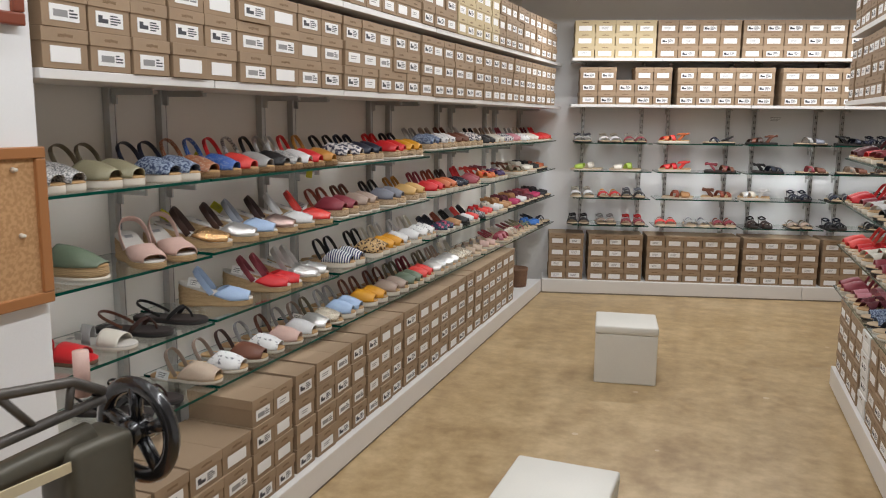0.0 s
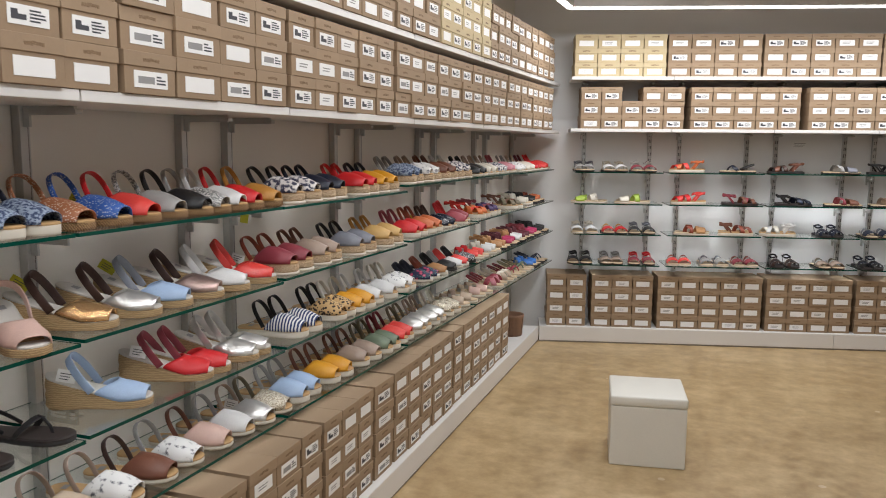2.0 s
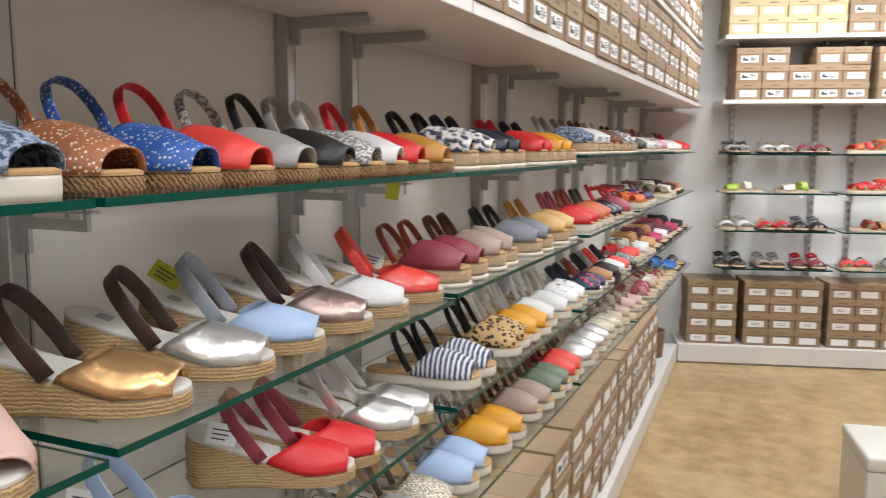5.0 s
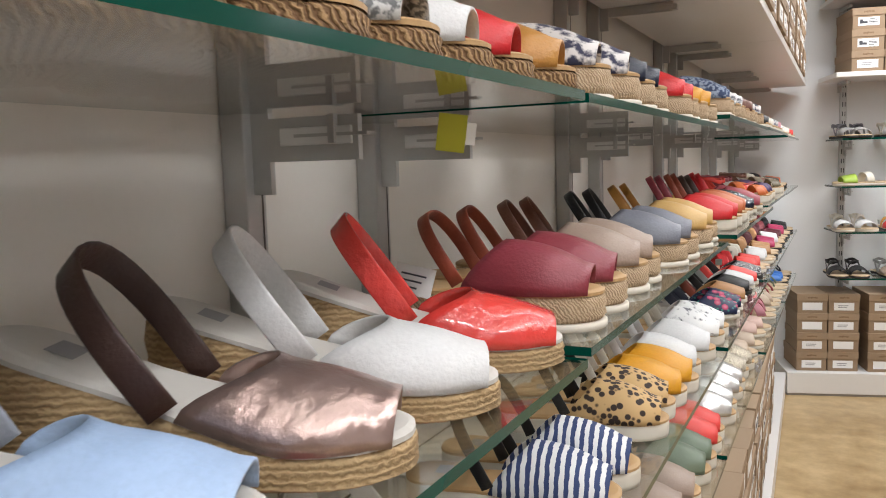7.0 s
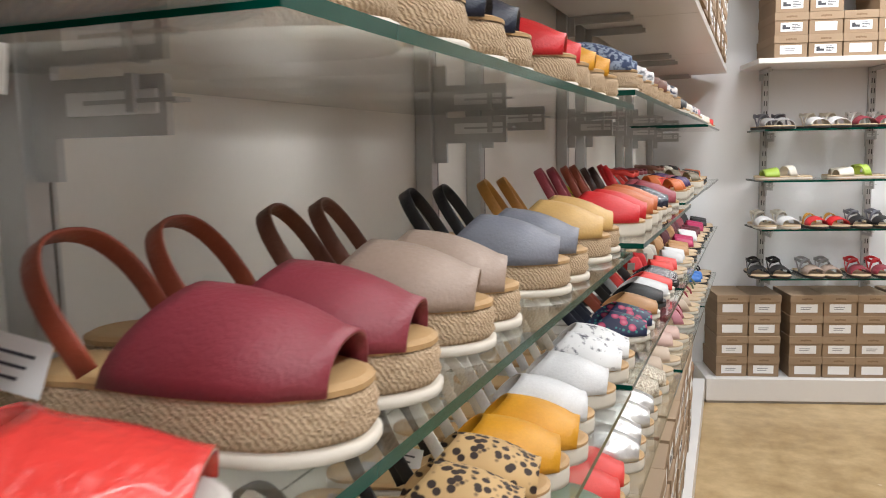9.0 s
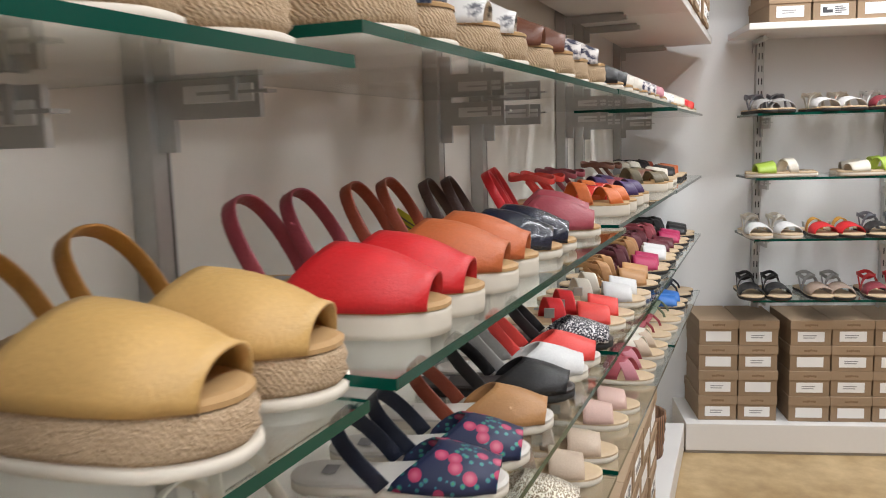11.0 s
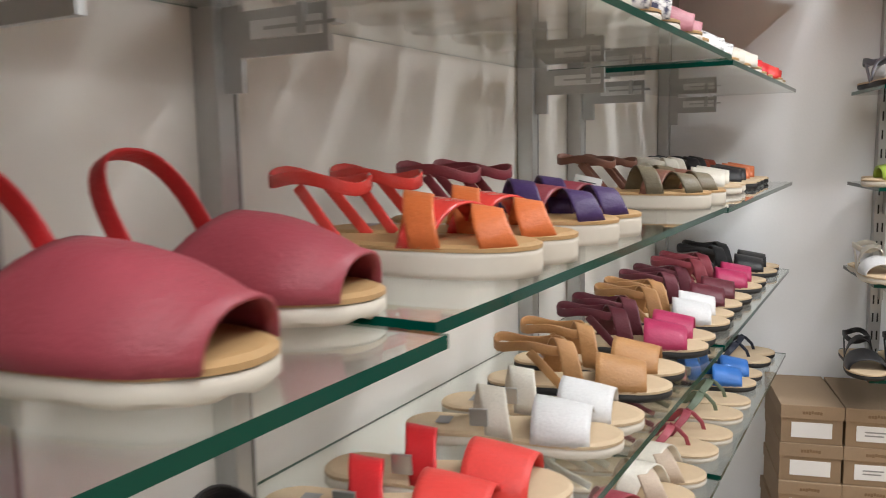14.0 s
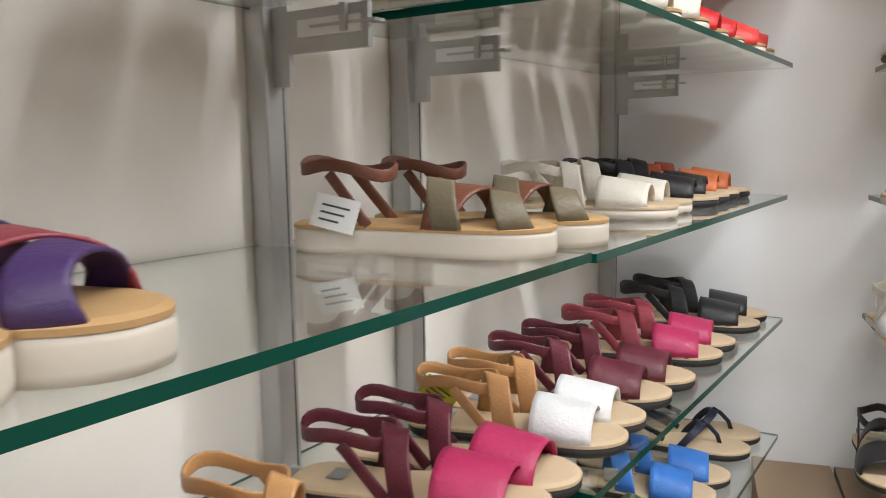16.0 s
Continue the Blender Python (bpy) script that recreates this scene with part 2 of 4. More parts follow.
M["glitter"] = patterned("dark_glitter", (0.02, 0.02, 0.03), (0.75, 0.74, 0.74), "voronoi", 330, 0.3, 0.62, 0.4, 0.6)
M["gold_glitter"] = patterned("gold_glitter", (0.22, 0.16, 0.09), (0.80, 0.74, 0.62), "voronoi", 330, 0.3, 0.5, 0.4, 0.6)
M["leopard"] = patterned("leopard_print", (0.03, 0.015, 0.01), (0.56, 0.36, 0.16), "voronoi", 88, 0.7, 0.43, distort=1.0)
M["stripe"] = patterned("navy_striped_canvas", (0.03, 0.05, 0.14), (0.72, 0.71, 0.70), "wave", 28, 0.8, 0.5, bump=0.1, axis="X")
M["floral"] = patterned("floral_print", (0.04, 0.04, 0.08), (0.72, 0.68, 0.66), "noise", 75, 0.8, 0.5)
M["denim"] = patterned("denim_weave", (0.04, 0.06, 0.13), (0.30, 0.36, 0.46), "noise", 140, 0.85, 0.5)
M["blue_weave"] = patterned("blue_woven_leather", (0.50, 0.52, 0.56), (0.02, 0.09, 0.36), "voronoi", 190, 0.5, 0.3)
M["tan_weave"] = patterned("tan_woven_leather", (0.72, 0.62, 0.52), (0.34, 0.12, 0.05), "voronoi", 190, 0.5, 0.3)
M["grey_weave"] = patterned("grey_sparkling_weave", (0.14, 0.14, 0.14), (0.60, 0.58, 0.56), "noise", 200, 0.4, 0.5)
M["patch_white"] = patterned("white_printed_leather", (0.10, 0.10, 0.12), (0.78, 0.77, 0.76), "noise", 60, 0.5, 0.38)



def flower_print():
    """Pink roses and green leaves scattered on dark navy cloth."""
    m = bpy.data.materials.new("flowered_navy_print")
    m.use_nodes = True
    nt = m.node_tree
    b = nt.nodes["Principled BSDF"]
    b.inputs["Roughness"].default_value = 0.5
    tc = nt.nodes.new("ShaderNodeTexCoord")
    last = None
    for scale, limit, inner, outer in ((95, 0.30, (0.05, 0.30, 0.12), (0.03, 0.17, 0.22)), (42, 0.36, (0.55, 0.13, 0.20), (0.42, 0.03, 0.10))):
        v = nt.nodes.new("ShaderNodeTexVoronoi")
        v.inputs["Scale"].default_value = scale
        nt.links.new(tc.outputs["Object"], v.inputs["Vector"])
        ramp = nt.nodes.new("ShaderNodeValToRGB")
        ramp.color_ramp.elements[0].color, ramp.color_ramp.elements[1].color = (*inner, 1), (*outer, 1)
        ramp.color_ramp.elements[0].position, ramp.color_ramp.elements[1].position = limit * 0.3, limit * 0.8
        nt.links.new(v.outputs["Distance"], ramp.inputs[0])
        lt = nt.nodes.new("ShaderNodeMath")
        lt.operation = "LESS_THAN"
        lt.inputs[1].default_value = limit
        nt.links.new(v.outputs["Distance"], lt.inputs[0])
        mx = nt.nodes.new("ShaderNodeMix")
        mx.data_type = "RGBA"
        mx.inputs[6].default_value = (0.012, 0.018, 0.06, 1)
        if last is not None:
            nt.links.new(last.outputs[2], mx.inputs[6])
        nt.links.new(lt.outputs[0], mx.inputs[0])
        nt.links.new(ramp.outputs[0], mx.inputs[7])
        last = mx
    nt.links.new(last.outputs[2], b.inputs["Base Color"])
    return m


M["flower_navy"] = flower_print()

# ---- building helpers ----
def mesh_from(name, bm, mats, smooth=False):
    me = bpy.data.meshes.new(name)
    bmesh.ops.recalc_face_normals(bm, faces=bm.faces)
    bm.to_mesh(me)
    bm.free()
    for m in mats:
        me.materials.append(M[m])
    if smooth:
        for p in me.polygons:
            p.use_smooth = True
    return me


def box_into(bm, x0, x1, y0, y1, z0, z1, mi=0, bevel=0.0):
    r = bmesh.ops.create_cube(bm, size=1.0, matrix=Matrix.Translation(((x0 + x1) / 2, (y0 + y1) / 2, (z0 + z1) / 2)) @ Matrix.Diagonal((x1 - x0, y1 - y0, z1 - z0, 1)))
    faces = {f for v in r["verts"] for f in v.link_faces}
    for f in faces:
        f.material_index = mi
    if bevel:
        edges = list({e for v in r["verts"] for e in v.link_edges})
        out = bmesh.ops.bevel(bm, geom=edges, offset=bevel, segments=2, affect="EDGES", profile=0.5)
        for f in out["faces"]:
            f.material_index = mi


def box_mesh(name, dims, mats, bevel=0.003, base=True):
    """A box of dims centred in x and y, standing on z = 0."""
    bm = bmesh.new()
    w, d, h = dims
    box_into(bm, -w / 2, w / 2, -d / 2, d / 2, 0, h, 0, bevel)
    return mesh_from(name, bm, mats)


def part(name, me, parent=None, label="", m=None, material=None):
    """One mesh object under a thing or a part."""
    ob = new(name, me)
    if parent is not None:
        ob.parent = parent
    if m is not None:
        ob.matrix_basis = m
    if material is not None:
        ob.material_slots[0].link = "OBJECT"
        ob.material_slots[0].material = M[material]
    if label:
        ob["label"] = label
    return ob


def slab(name, x0, x1, y0, y1, z0, z1, material, m=None, parent=None, label="", bevel=0.0):
    bm = bmesh.new()
    box_into(bm, x0, x1, y0, y1, z0, z1, 0, bevel)
    return part(name, mesh_from(name, bm, [material]), parent, label, m)


def prism(name, pts, z0, z1, material, bevel=0.0):
    bm = bmesh.new()
    lo = [bm.verts.new((x, y, z0)) for x, y in pts]
    hi = [bm.verts.new((x, y, z1)) for x, y in pts]
    bm.faces.new(lo[::-1])
    bm.faces.new(hi)
    for i in range(len(pts)):
        j = (i + 1) % len(pts)
        bm.faces.new((lo[i], lo[j], hi[j], hi[i]))
    if bevel:
        bmesh.ops.bevel(bm, geom=list(bm.edges), offset=bevel, segments=2, affect="EDGES")
    return part(name, mesh_from(name, bm, [material]))


BACK = Matrix.Translation(BO) @ Matrix.Rotation(BA, 4, "Z")   # x along the end wall, y into it
WALL_V = 0.33
H_CEIL = 2.95
WALL_X = -1.90

# ---- structure ----
tagged(slab("floor", -3.2, 4.2, -3.0, 9.2, -0.12, 0.0, "floor"), "polished beige-brown mottled stone floor with pale chips", "floor", kind="structure")
tagged(slab("ceiling", -3.2, 4.2, -3.0, 9.2, H_CEIL, H_CEIL + 0.1, "ceiling"), "plain white painted ceiling", "ceiling", kind="structure")
PIER_Y = 1.708
tagged(slab("wall_west", WALL_X - 0.2, WALL_X, PIER_Y, 7.6, 0, H_CEIL, "panel"), "smooth grey-beige wall panel behind glass shelves", "wall", kind="structure")
tagged(slab("wall_pier", WALL_X - 0.2, -1.53, -3.0, PIER_Y, 0, H_CEIL, "wall", bevel=0.004), "white painted wall pier with a cork board", "wall", kind="structure")
tagged(slab("wall_north", -0.9, 4.6, WALL_V, WALL_V + 0.2, 0, H_CEIL, "wall", m=BACK), "white painted end wall with slotted uprights", "wall", kind="structure")
# two unseen walls close the room; their dark colour deepens the shade inside
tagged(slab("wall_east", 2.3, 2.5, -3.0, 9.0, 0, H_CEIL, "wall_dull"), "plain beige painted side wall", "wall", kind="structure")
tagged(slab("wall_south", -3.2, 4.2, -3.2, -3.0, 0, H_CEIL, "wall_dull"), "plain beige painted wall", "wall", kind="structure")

PL_H = 0.122
west_front = [(-1.42, PIER_Y), (-1.585, 6.985)]
pl = prism("plinth_west", [(WALL_X + 0.002, PIER_Y + 0.002), (west_front[0][0], PIER_Y + 0.002), west_front[1], (WALL_X + 0.002, 6.9)], 0.012, PL_H, "laminate", 0.002)
tagged(pl, "low white laminate plinth under shoe boxes", "plinth", kind="structure")
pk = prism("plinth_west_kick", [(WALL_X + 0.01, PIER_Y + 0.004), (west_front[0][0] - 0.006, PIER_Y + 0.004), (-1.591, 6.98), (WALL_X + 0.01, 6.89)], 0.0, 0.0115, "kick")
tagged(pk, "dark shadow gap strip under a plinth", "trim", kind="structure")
for i, (a, b) in enumerate(((0.003, 2.22), (2.224, 4.3))):
    tagged(slab("plinth_north", a, b, 0, WALL_V - 0.002, 0.012, PL_H, "laminate", m=BACK, bevel=0.002), "low white laminate plinth along the end wall", "plinth", kind="structure")
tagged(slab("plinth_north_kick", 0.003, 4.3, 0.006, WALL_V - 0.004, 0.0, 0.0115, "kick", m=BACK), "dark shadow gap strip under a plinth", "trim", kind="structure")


# ---- ceiling light ----
def ceiling_light(a, b, wires):
    a, b = Vector(a), Vector(b)
    d = b - a
    length = d.length
    m = Matrix.Translation(a) @ Matrix.Rotation(math.atan2(d.y, d.x), 4, "Z")
    root = new("ceiling_light")
    rise = H_CEIL - a.z - 0.052
    root.matrix_basis = m
    tagged(root, "thin white suspended LED profile with bright diffuser", "ceiling light", "suspended light runs")
    slab("profile", 0, length, -0.024, 0.024, 0.0, 0.05, "alu", parent=root)
    slab("diffuser", 0.004, length - 0.004, -0.02, 0.02, -0.012, -0.001, "led", parent=root, label="glowing white diffuser")
    bm = bmesh.new()
    bmesh.ops.create_cone(bm, cap_ends=True, segments=6, radius1=0.003, radius2=0.003, depth=1.0)
    me = mesh_from("wire", bm, ["iron"])
    for s in wires:
        part("wire", me, root, m=Matrix.Translation((s * length, 0, 0.051 + rise / 2)) @ Matrix.Diagonal((1, 1, rise, 1)))


ceiling_light(LED_RUNS[0][0], LED_RUNS[0][1], (0.005, 0.25, 0.5, 0.75))
ceiling_light(LED_RUNS[1][0], LED_RUNS[1][1], (0.03, 0.5, 0.97))
# unseen added run over the aisle
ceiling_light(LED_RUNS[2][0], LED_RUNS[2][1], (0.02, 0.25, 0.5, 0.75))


# ---- shelving ----
def upright_mesh(height, slots=True):
    bm = bmesh.new()
    box_into(bm, 0, 0.03, -0.015, 0.015, 0, height, 0, 0.002)
    n = int(height / 0.05) if slots else 0
    for i in range(n):
        for o in (-0.006, 0.006):
            box_into(bm, 0.0302, 0.0308, o - 0.002, o + 0.002, 0.02 + i * 0.05, 0.045 + i * 0.05, 1)
    return mesh_from("upright", bm, ["steel", "slot"])


def bracket_mesh(reach):
    """A stepped flat steel arm: tall hook plate at the upright, deep arm, and a slotted clip that grips the glass."""
    bm = bmesh.new()
    prof = [(0.03, 0.006), (0.03, -0.078), (0.052, -0.078), (0.052, -0.046), (reach, -0.046), (reach, -0.004), (0.052, -0.004), (0.052, 0.006)]
    for s in (-1, 1):
        vs = [bm.verts.new((x, 0.0035 * s, z)) for x, z in prof]
        bm.faces.new(vs if s > 0 else vs[::-1])
    bm.verts.ensure_lookup_table()
    k = len(prof)
    for i in range(k):
        j = (i + 1) % k
        bm.faces.new((bm.verts[i], bm.verts[j], bm.verts[k + j], bm.verts[k + i]))
    box_into(bm, reach - 0.088, reach - 0.006, -0.0065, 0.0065, -0.031, -0.014, 1, 0.001)
    box_into(bm, reach - 0.070, reach + 0.012, -0.0078, 0.0078, -0.0235, -0.0205, 0)
    box_into(bm, reach - 0.030, reach - 0.022, -0.010, 0.010, -0.030, -0.003, 0, 0.001)
    return mesh_from("bracket", bm, ["steel", "clip"])


def board_bracket_mesh(reach):
    """A flat steel arm under a board shelf, with an upturned end."""
    bm = bmesh.new()
    box_into(bm, 0.03, 0.050, -0.004, 0.004, -0.052, 0.0, 0, 0.001)
    box_into(bm, 0.0505, reach, -0.005, 0.005, -0.022, -0.0005, 0, 0.001)
    box_into(bm, reach - 0.055, reach + 0.01, -0.011, 0.011, -0.020, -0.008, 0, 0.001)
    return mesh_from("bracket", bm, ["steel"])


def glass_mesh(length, depth, th=0.009):
    bm = bmesh.new()
    box_into(bm, 0, depth, 0, length, 0, th, 0, 0.0)
    for f in bm.faces:
        if abs(f.normal.z) < 0.5:
            f.material_index = 1
    return mesh_from("glass_shelf", bm, ["glass", "glass_edge"])


UP_W = upright_mesh(2.30, False)
slot_bm = bmesh.new()
box_into(slot_bm, 0.0301, 0.0305, 0.0075, 0.0095, 0.01, 2.29, 0)
SLOT_W = mesh_from("slot_strip", slot_bm, ["iron"])
SEAMS = [1.72, 2.405, 3.275, 4.315, 5.315, 6.312, 7.262]
S_Z = [1.330, 1.083, 0.842, 0.602]
BAY_LIFT = ((-0.012, -0.012, -0.013, 0.012, 0.014, 0.008), (-0.020, -0.014, -0.006, 0.007, 0.010, 0.007),
            (-0.012, -0.006, 0.0, 0.004, 0.006, 0.007), (-0.008, -0.004, 0.0, 0.003, 0.006, 0.008))
EDGE_X = -1.555


def shelf_z(row, y):
    """Each bay hangs on its own slots, a little off its neighbours."""
    bay = max(0, min(5, sum(y > v for v in SEAMS[1:6])))
    return S_Z[row] + BAY_LIFT[row][bay]


DEPTH = EDGE_X - (WALL_X + 0.012)
BR = bracket_mesh(0.155)
BR_BOARD = board_bracket_mesh(0.20)
gl_cache = {}
for k in range(6):
    y0, y1 = SEAMS[k] + 0.006, SEAMS[k + 1] - 0.006
    ups = [y1 - 0.085] + ([y0 + 0.150] if k else [])
    for uy in ups:
        up = part("shelf_upright", UP_W, m=pose(WALL_X + 0.001, uy, 0.13))
        part("slot_strip", SLOT_W, up, "dark slotted strip")
        tagged(up, "slotted brushed steel wall upright", "shelf upright", "wall uprights")
    for row in range(4):
        z = shelf_z(row, y0 + 0.1)
        key = round(y1 - y0, 3)
        if key not in gl_cache:
            gl_cache[key] = glass_mesh(y1 - y0, DEPTH)
        proud = 0.016 if k == 3 and row == 1 else 0.0
        sh = part("glass_shelf", gl_cache[key], m=pose(WALL_X + 0.012 + proud, y0, z - 0.009))
        sh.visible_shadow = False
        tagged(sh, "clear glass shelf with dark green polished edge", "glass shelf", "side wall glass shelves")
        for uy in ups:
            part("bracket", BR, sh, "steel shelf bracket", m=pose(-0.011 - proud, uy - y0, -0.001))

# a folded price tag clipped to a shelf end
def clip_tag(x, y, z):
    root = new("price_tag")
    root.matrix_basis = pose(x, y, z, 0, 8, 20)
    tagged(root, "folded yellow and white price tag on a glass shelf", "price tag")
    bm = bmesh.new()
    box_into(bm, -0.013, 0.013, -0.0006, 0.0006, -0.018, 0.016, 0)
    part("yellow_flap", mesh_from("yellow_flap", bm, ["yellow_tag"]), root)
    bm = bmesh.new()
    box_into(bm, 0.0135, 0.022, -0.0006, 0.0006, -0.010, 0.010, 0)
    part("white_flap", mesh_from("white_flap", bm, ["tag"]), root, m=Matrix.Rotation(radians(14), 4, "Z"))


clip_tag(-1.660, 3.205, 1.284)

# white board shelves for boxes, side wall
BS_Z, BS2_Z = 1.640, 2.005
for z, y_from in ((BS_Z, 0), (BS2_Z, 0)):
    for k in range(6):
        y0, y1 = SEAMS[k] + 0.002, SEAMS[k + 1] - 0.002
        sh = slab("board_shelf", WALL_X + 0.033, -1.525, y0, y1, z - 0.026, z, "laminate", bevel=0.002)
        tagged(sh, "white laminate board shelf carrying shoe boxes", "shelf", "side wall board shelves")
        ups = [y1 - 0.089] + ([y0 + 0.154] if k else [])
        for uy in ups:
            part("bracket", BR_BOARD, sh, "steel shelf bracket", m=pose(WALL_X + 0.001, uy, z - 0.027))

# end wall uprights and shelves
UP_N = upright_mesh(2.1)
for u in (0.33, 0.842, 1.07, 1.585, 1.805, 2.318, 2.54, 3.05, 3.27):
    tagged(part("shelf_upright", UP_N, m=BACK @ pose(u, WALL_V - 0.001, 0.13, 0, 0, -90)), "slotted brushed steel wall upright", "shelf upright", "wall uprights")
N_Z = [1.328, 1.087, 0.854, 0.617]
N_SPANS = ((0.248, 0.905), (0.955, 1.645), (1.69, 2.36), (2.40, 3.08))
for z in N_Z:
    for a, b in N_SPANS:
        sh = part("glass_shelf", glass_mesh(b - a, 0.31), m=BACK @ pose(a, WALL_V - 0.012, z - 0.009, 0, 0, -90))
        sh.visible_shadow = False
        tagged(sh, "clear glass shelf with dark green polished edge", "glass shelf", "end wall glass shelves")
        for o in (0.09, b - a - 0.09):
            part("bracket", BR, sh, "steel shelf bracket", m=pose(-0.011, o, -0.001))
for z in (1.652, 2.035):
    for a, b in ((0.20, 0.94), (0.944, 1.68), (1.684, 2.42), (2.424, 3.2)):
        sh = slab("board_shelf", a, b, -0.035, WALL_V - 0.033, z - 0.024, z, "laminate", m=BACK, bevel=0.002)
        tagged(sh, "white laminate board shelf carrying shoe boxes", "shelf", "end wall board shelves")
        for o in (0.1, 0.62):
            part("bracket", BR_BOARD, sh, "steel shelf bracket", m=pose(a + o, WALL_V - 0.001, z - 0.026, 0, 0, -90))


# ---- shoe boxes ----
BW, BH, BL = 0.150, 0.1015, 0.275


def box_parts(w, h, l):
    """Meshes of a shoe box whose labelled end looks along +x from x = 0."""
    bm = bmesh.new()
    box_into(bm, -l, 0, -w / 2, w / 2, 0, h - 0.003, 0, 0.0015)
    body = mesh_from("shoe_box", bm, ["kraft"])
    bm = bmesh.new()
    box_into(bm, -l - 0.003, 0.003, -w / 2 - 0.0025, w / 2 + 0.0025, h - 0.036, h, 0, 0.0015)
    rnd = random.Random(4)
    for i in range(7):
        o = -0.021 + i * 0.007
        box_into(bm, 0.003, 0.0034, o - 0.003, o + 0.003, h - 0.021 + rnd.uniform(-0.003, 0.0), h - 0.016 + rnd.uniform(0, 0.003), 1)
    lid = mesh_from("lid", bm, ["kraft_lid", "brown_ink"])
    return body, lid


def label_mesh(kind, w):
    bm = bmesh.new()
    lw = w * 0.66
    box_into(bm, 0, 0.0012, -lw / 2, lw / 2, 0.016, 0.056, 0)
    rnd = random.Random(kind)
    if kind == 1:
        box_into(bm, 0.0012, 0.0016, -lw * 0.42, -lw * 0.06, 0.026, 0.037, 1)
        box_into(bm, 0.0012, 0.0016, -lw * 0.42, -lw * 0.26, 0.037, 0.046, 1)
        for i in range(4):
            box_into(bm, 0.0012, 0.0016, lw * 0.02, lw * rnd.uniform(0.25, 0.44), 0.024 + i * 0.007, 0.0275 + i * 0.007, 1)
    elif kind == 2:
        box_into(bm, 0.0012, 0.0016, -lw * 0.38, lw * 0.1, 0.026, 0.043, 2)
        for i in range(3):
            box_into(bm, 0.0012, 0.0016, lw * 0.16, lw * rnd.uniform(0.3, 0.44), 0.026 + i * 0.008, 0.030 + i * 0.008, 1)
    elif kind == 3:
        for i in range(2):
            box_into(bm, 0.0012, 0.0016, -lw * 0.3, lw * rnd.uniform(0.1, 0.3), 0.03 + i * 0.009, 0.0335 + i * 0.009, 2)
    return mesh_from("label_sticker", bm, ["sticker", "ink", "grey_ink"])


BODY, LID = box_parts(BW, BH, BL)
STICK = [label_mesh(k, BW) for k in range(4)]
BOX_LABEL = {"kraft": "brown kraft cardboard shoe box with white label", "yellowbox": "pale yellow cardboard shoe box with white label",
             "whitebox": "white cardboard shoe box"}
rb = random.Random(11)
FAR_BOXES = {}


def joined_boxes(card, items):
    """Many far boxes as one mesh."""
    verts, faces, mi = [], [], []
    slots = [card, "kraft_lid" if card == "kraft" else card, "brown_ink", "sticker", "ink", "grey_ink"]
    for m, kind in items:
        for me, shift in ((BODY, (0,)), (LID, (1, 2)), (STICK[kind], (3, 4, 5))):
            o = len(verts)
            verts.extend(tuple(m @ v.co) for v in me.vertices)
            for p in me.polygons:
                faces.append([o + i for i in p.vertices])
                mi.append(shift[p.material_index])
    me = bpy.data.meshes.new("stacked_boxes")
    me.from_pydata(verts, [], faces)
    for k in slots:
        me.materials.append(M[k])
    me.polygons.foreach_set("material_index", mi)
    tagged(new("stacked_boxes", me), {"kraft": "many brown kraft shoe boxes stacked on shelves", "yellowbox": "pale yellow shoe boxes stacked on a shelf", "whitebox": "white shoe boxes stacked on a plinth"}[card], "shoe boxes", kind="stuff")



def shoe_box(m, kind=0, card="kraft", sx=1.0, group="stacked shoe boxes"):
    b = part("shoe_box", BODY, m=m @ Matrix.Diagonal((1, sx, 1, 1)), material=card)
    part("lid", LID, b, material="kraft_lid" if card == "kraft" else card)
    if kind is not None:
        part("label_sticker", STICK[kind], b, "white paper label")
    return tagged(b, BOX_LABEL[card], "shoe box", group)


def stack(place, a, b, cols, rows, base, kinds, card="kraft", group="stacked shoe boxes", miss=(), jig=0.004, far=False):
    """Columns of boxes between a and b along a shelf; place(s, z, turn) gives the pose."""
    w = (b - a) / cols
    for c in range(cols):
        for r in range(rows if isinstance(rows, int) else rows[c]):
            if (c, r) in miss:
                continue
            s = a + (c + 0.5) * w
            m = place(s, base + 0.0005 + r * (BH + 0.0005), rb.uniform(-jig, jig), rb.uniform(-1.0, 1.0))
            if far:
                FAR_BOXES.setdefault(card, []).append((m @ Matrix.Diagonal((1, (w - 0.006) / BW, 1, 1)), rb.choice(kinds)))
            else:
                shoe_box(m, rb.choice(kinds), card, (w - 0.006) / BW, group)


def west_place(x):
    return lambda s, z, dx, turn: pose(x + dx, s, z, 0, 0, turn)


def plinth_place(s, z, dx, turn):
    t = (s - west_front[0][1]) / (west_front[1][1] - west_front[0][1])
    return pose(west_front[0][0] + t * (west_front[1][0] - west_front[0][0]) - 0.03 + dx, s, z, 0, 0, 1.75 + turn)


def north_place(v):
    return lambda s, z, dx, turn: BACK @ pose(s, v - dx, z, 0, 0, -90 + turn)


# low stacks along the side wall
for a, b, c, rows in ((1.74, 1.95, 1, 3), (1.96, 2.12, 1, 3), (2.13, 2.47, 2, 3), (2.48, 2.76, 2, 4), (2.78, 2.93, 1, 4), (2.95, 3.27, 2, 4), (3.28, 3.42, 1, 4), (3.44, 3.87, 3, 4),
                   (3.89, 4.08, 1, 4), (4.10, 4.92, 5, 4), (4.94, 5.09, 1, 4), (5.11, 6.12, 6, 4)):
    stack(plinth_place, a, b, c, rows, PL_H, (0, 1, 1, 3, 2))
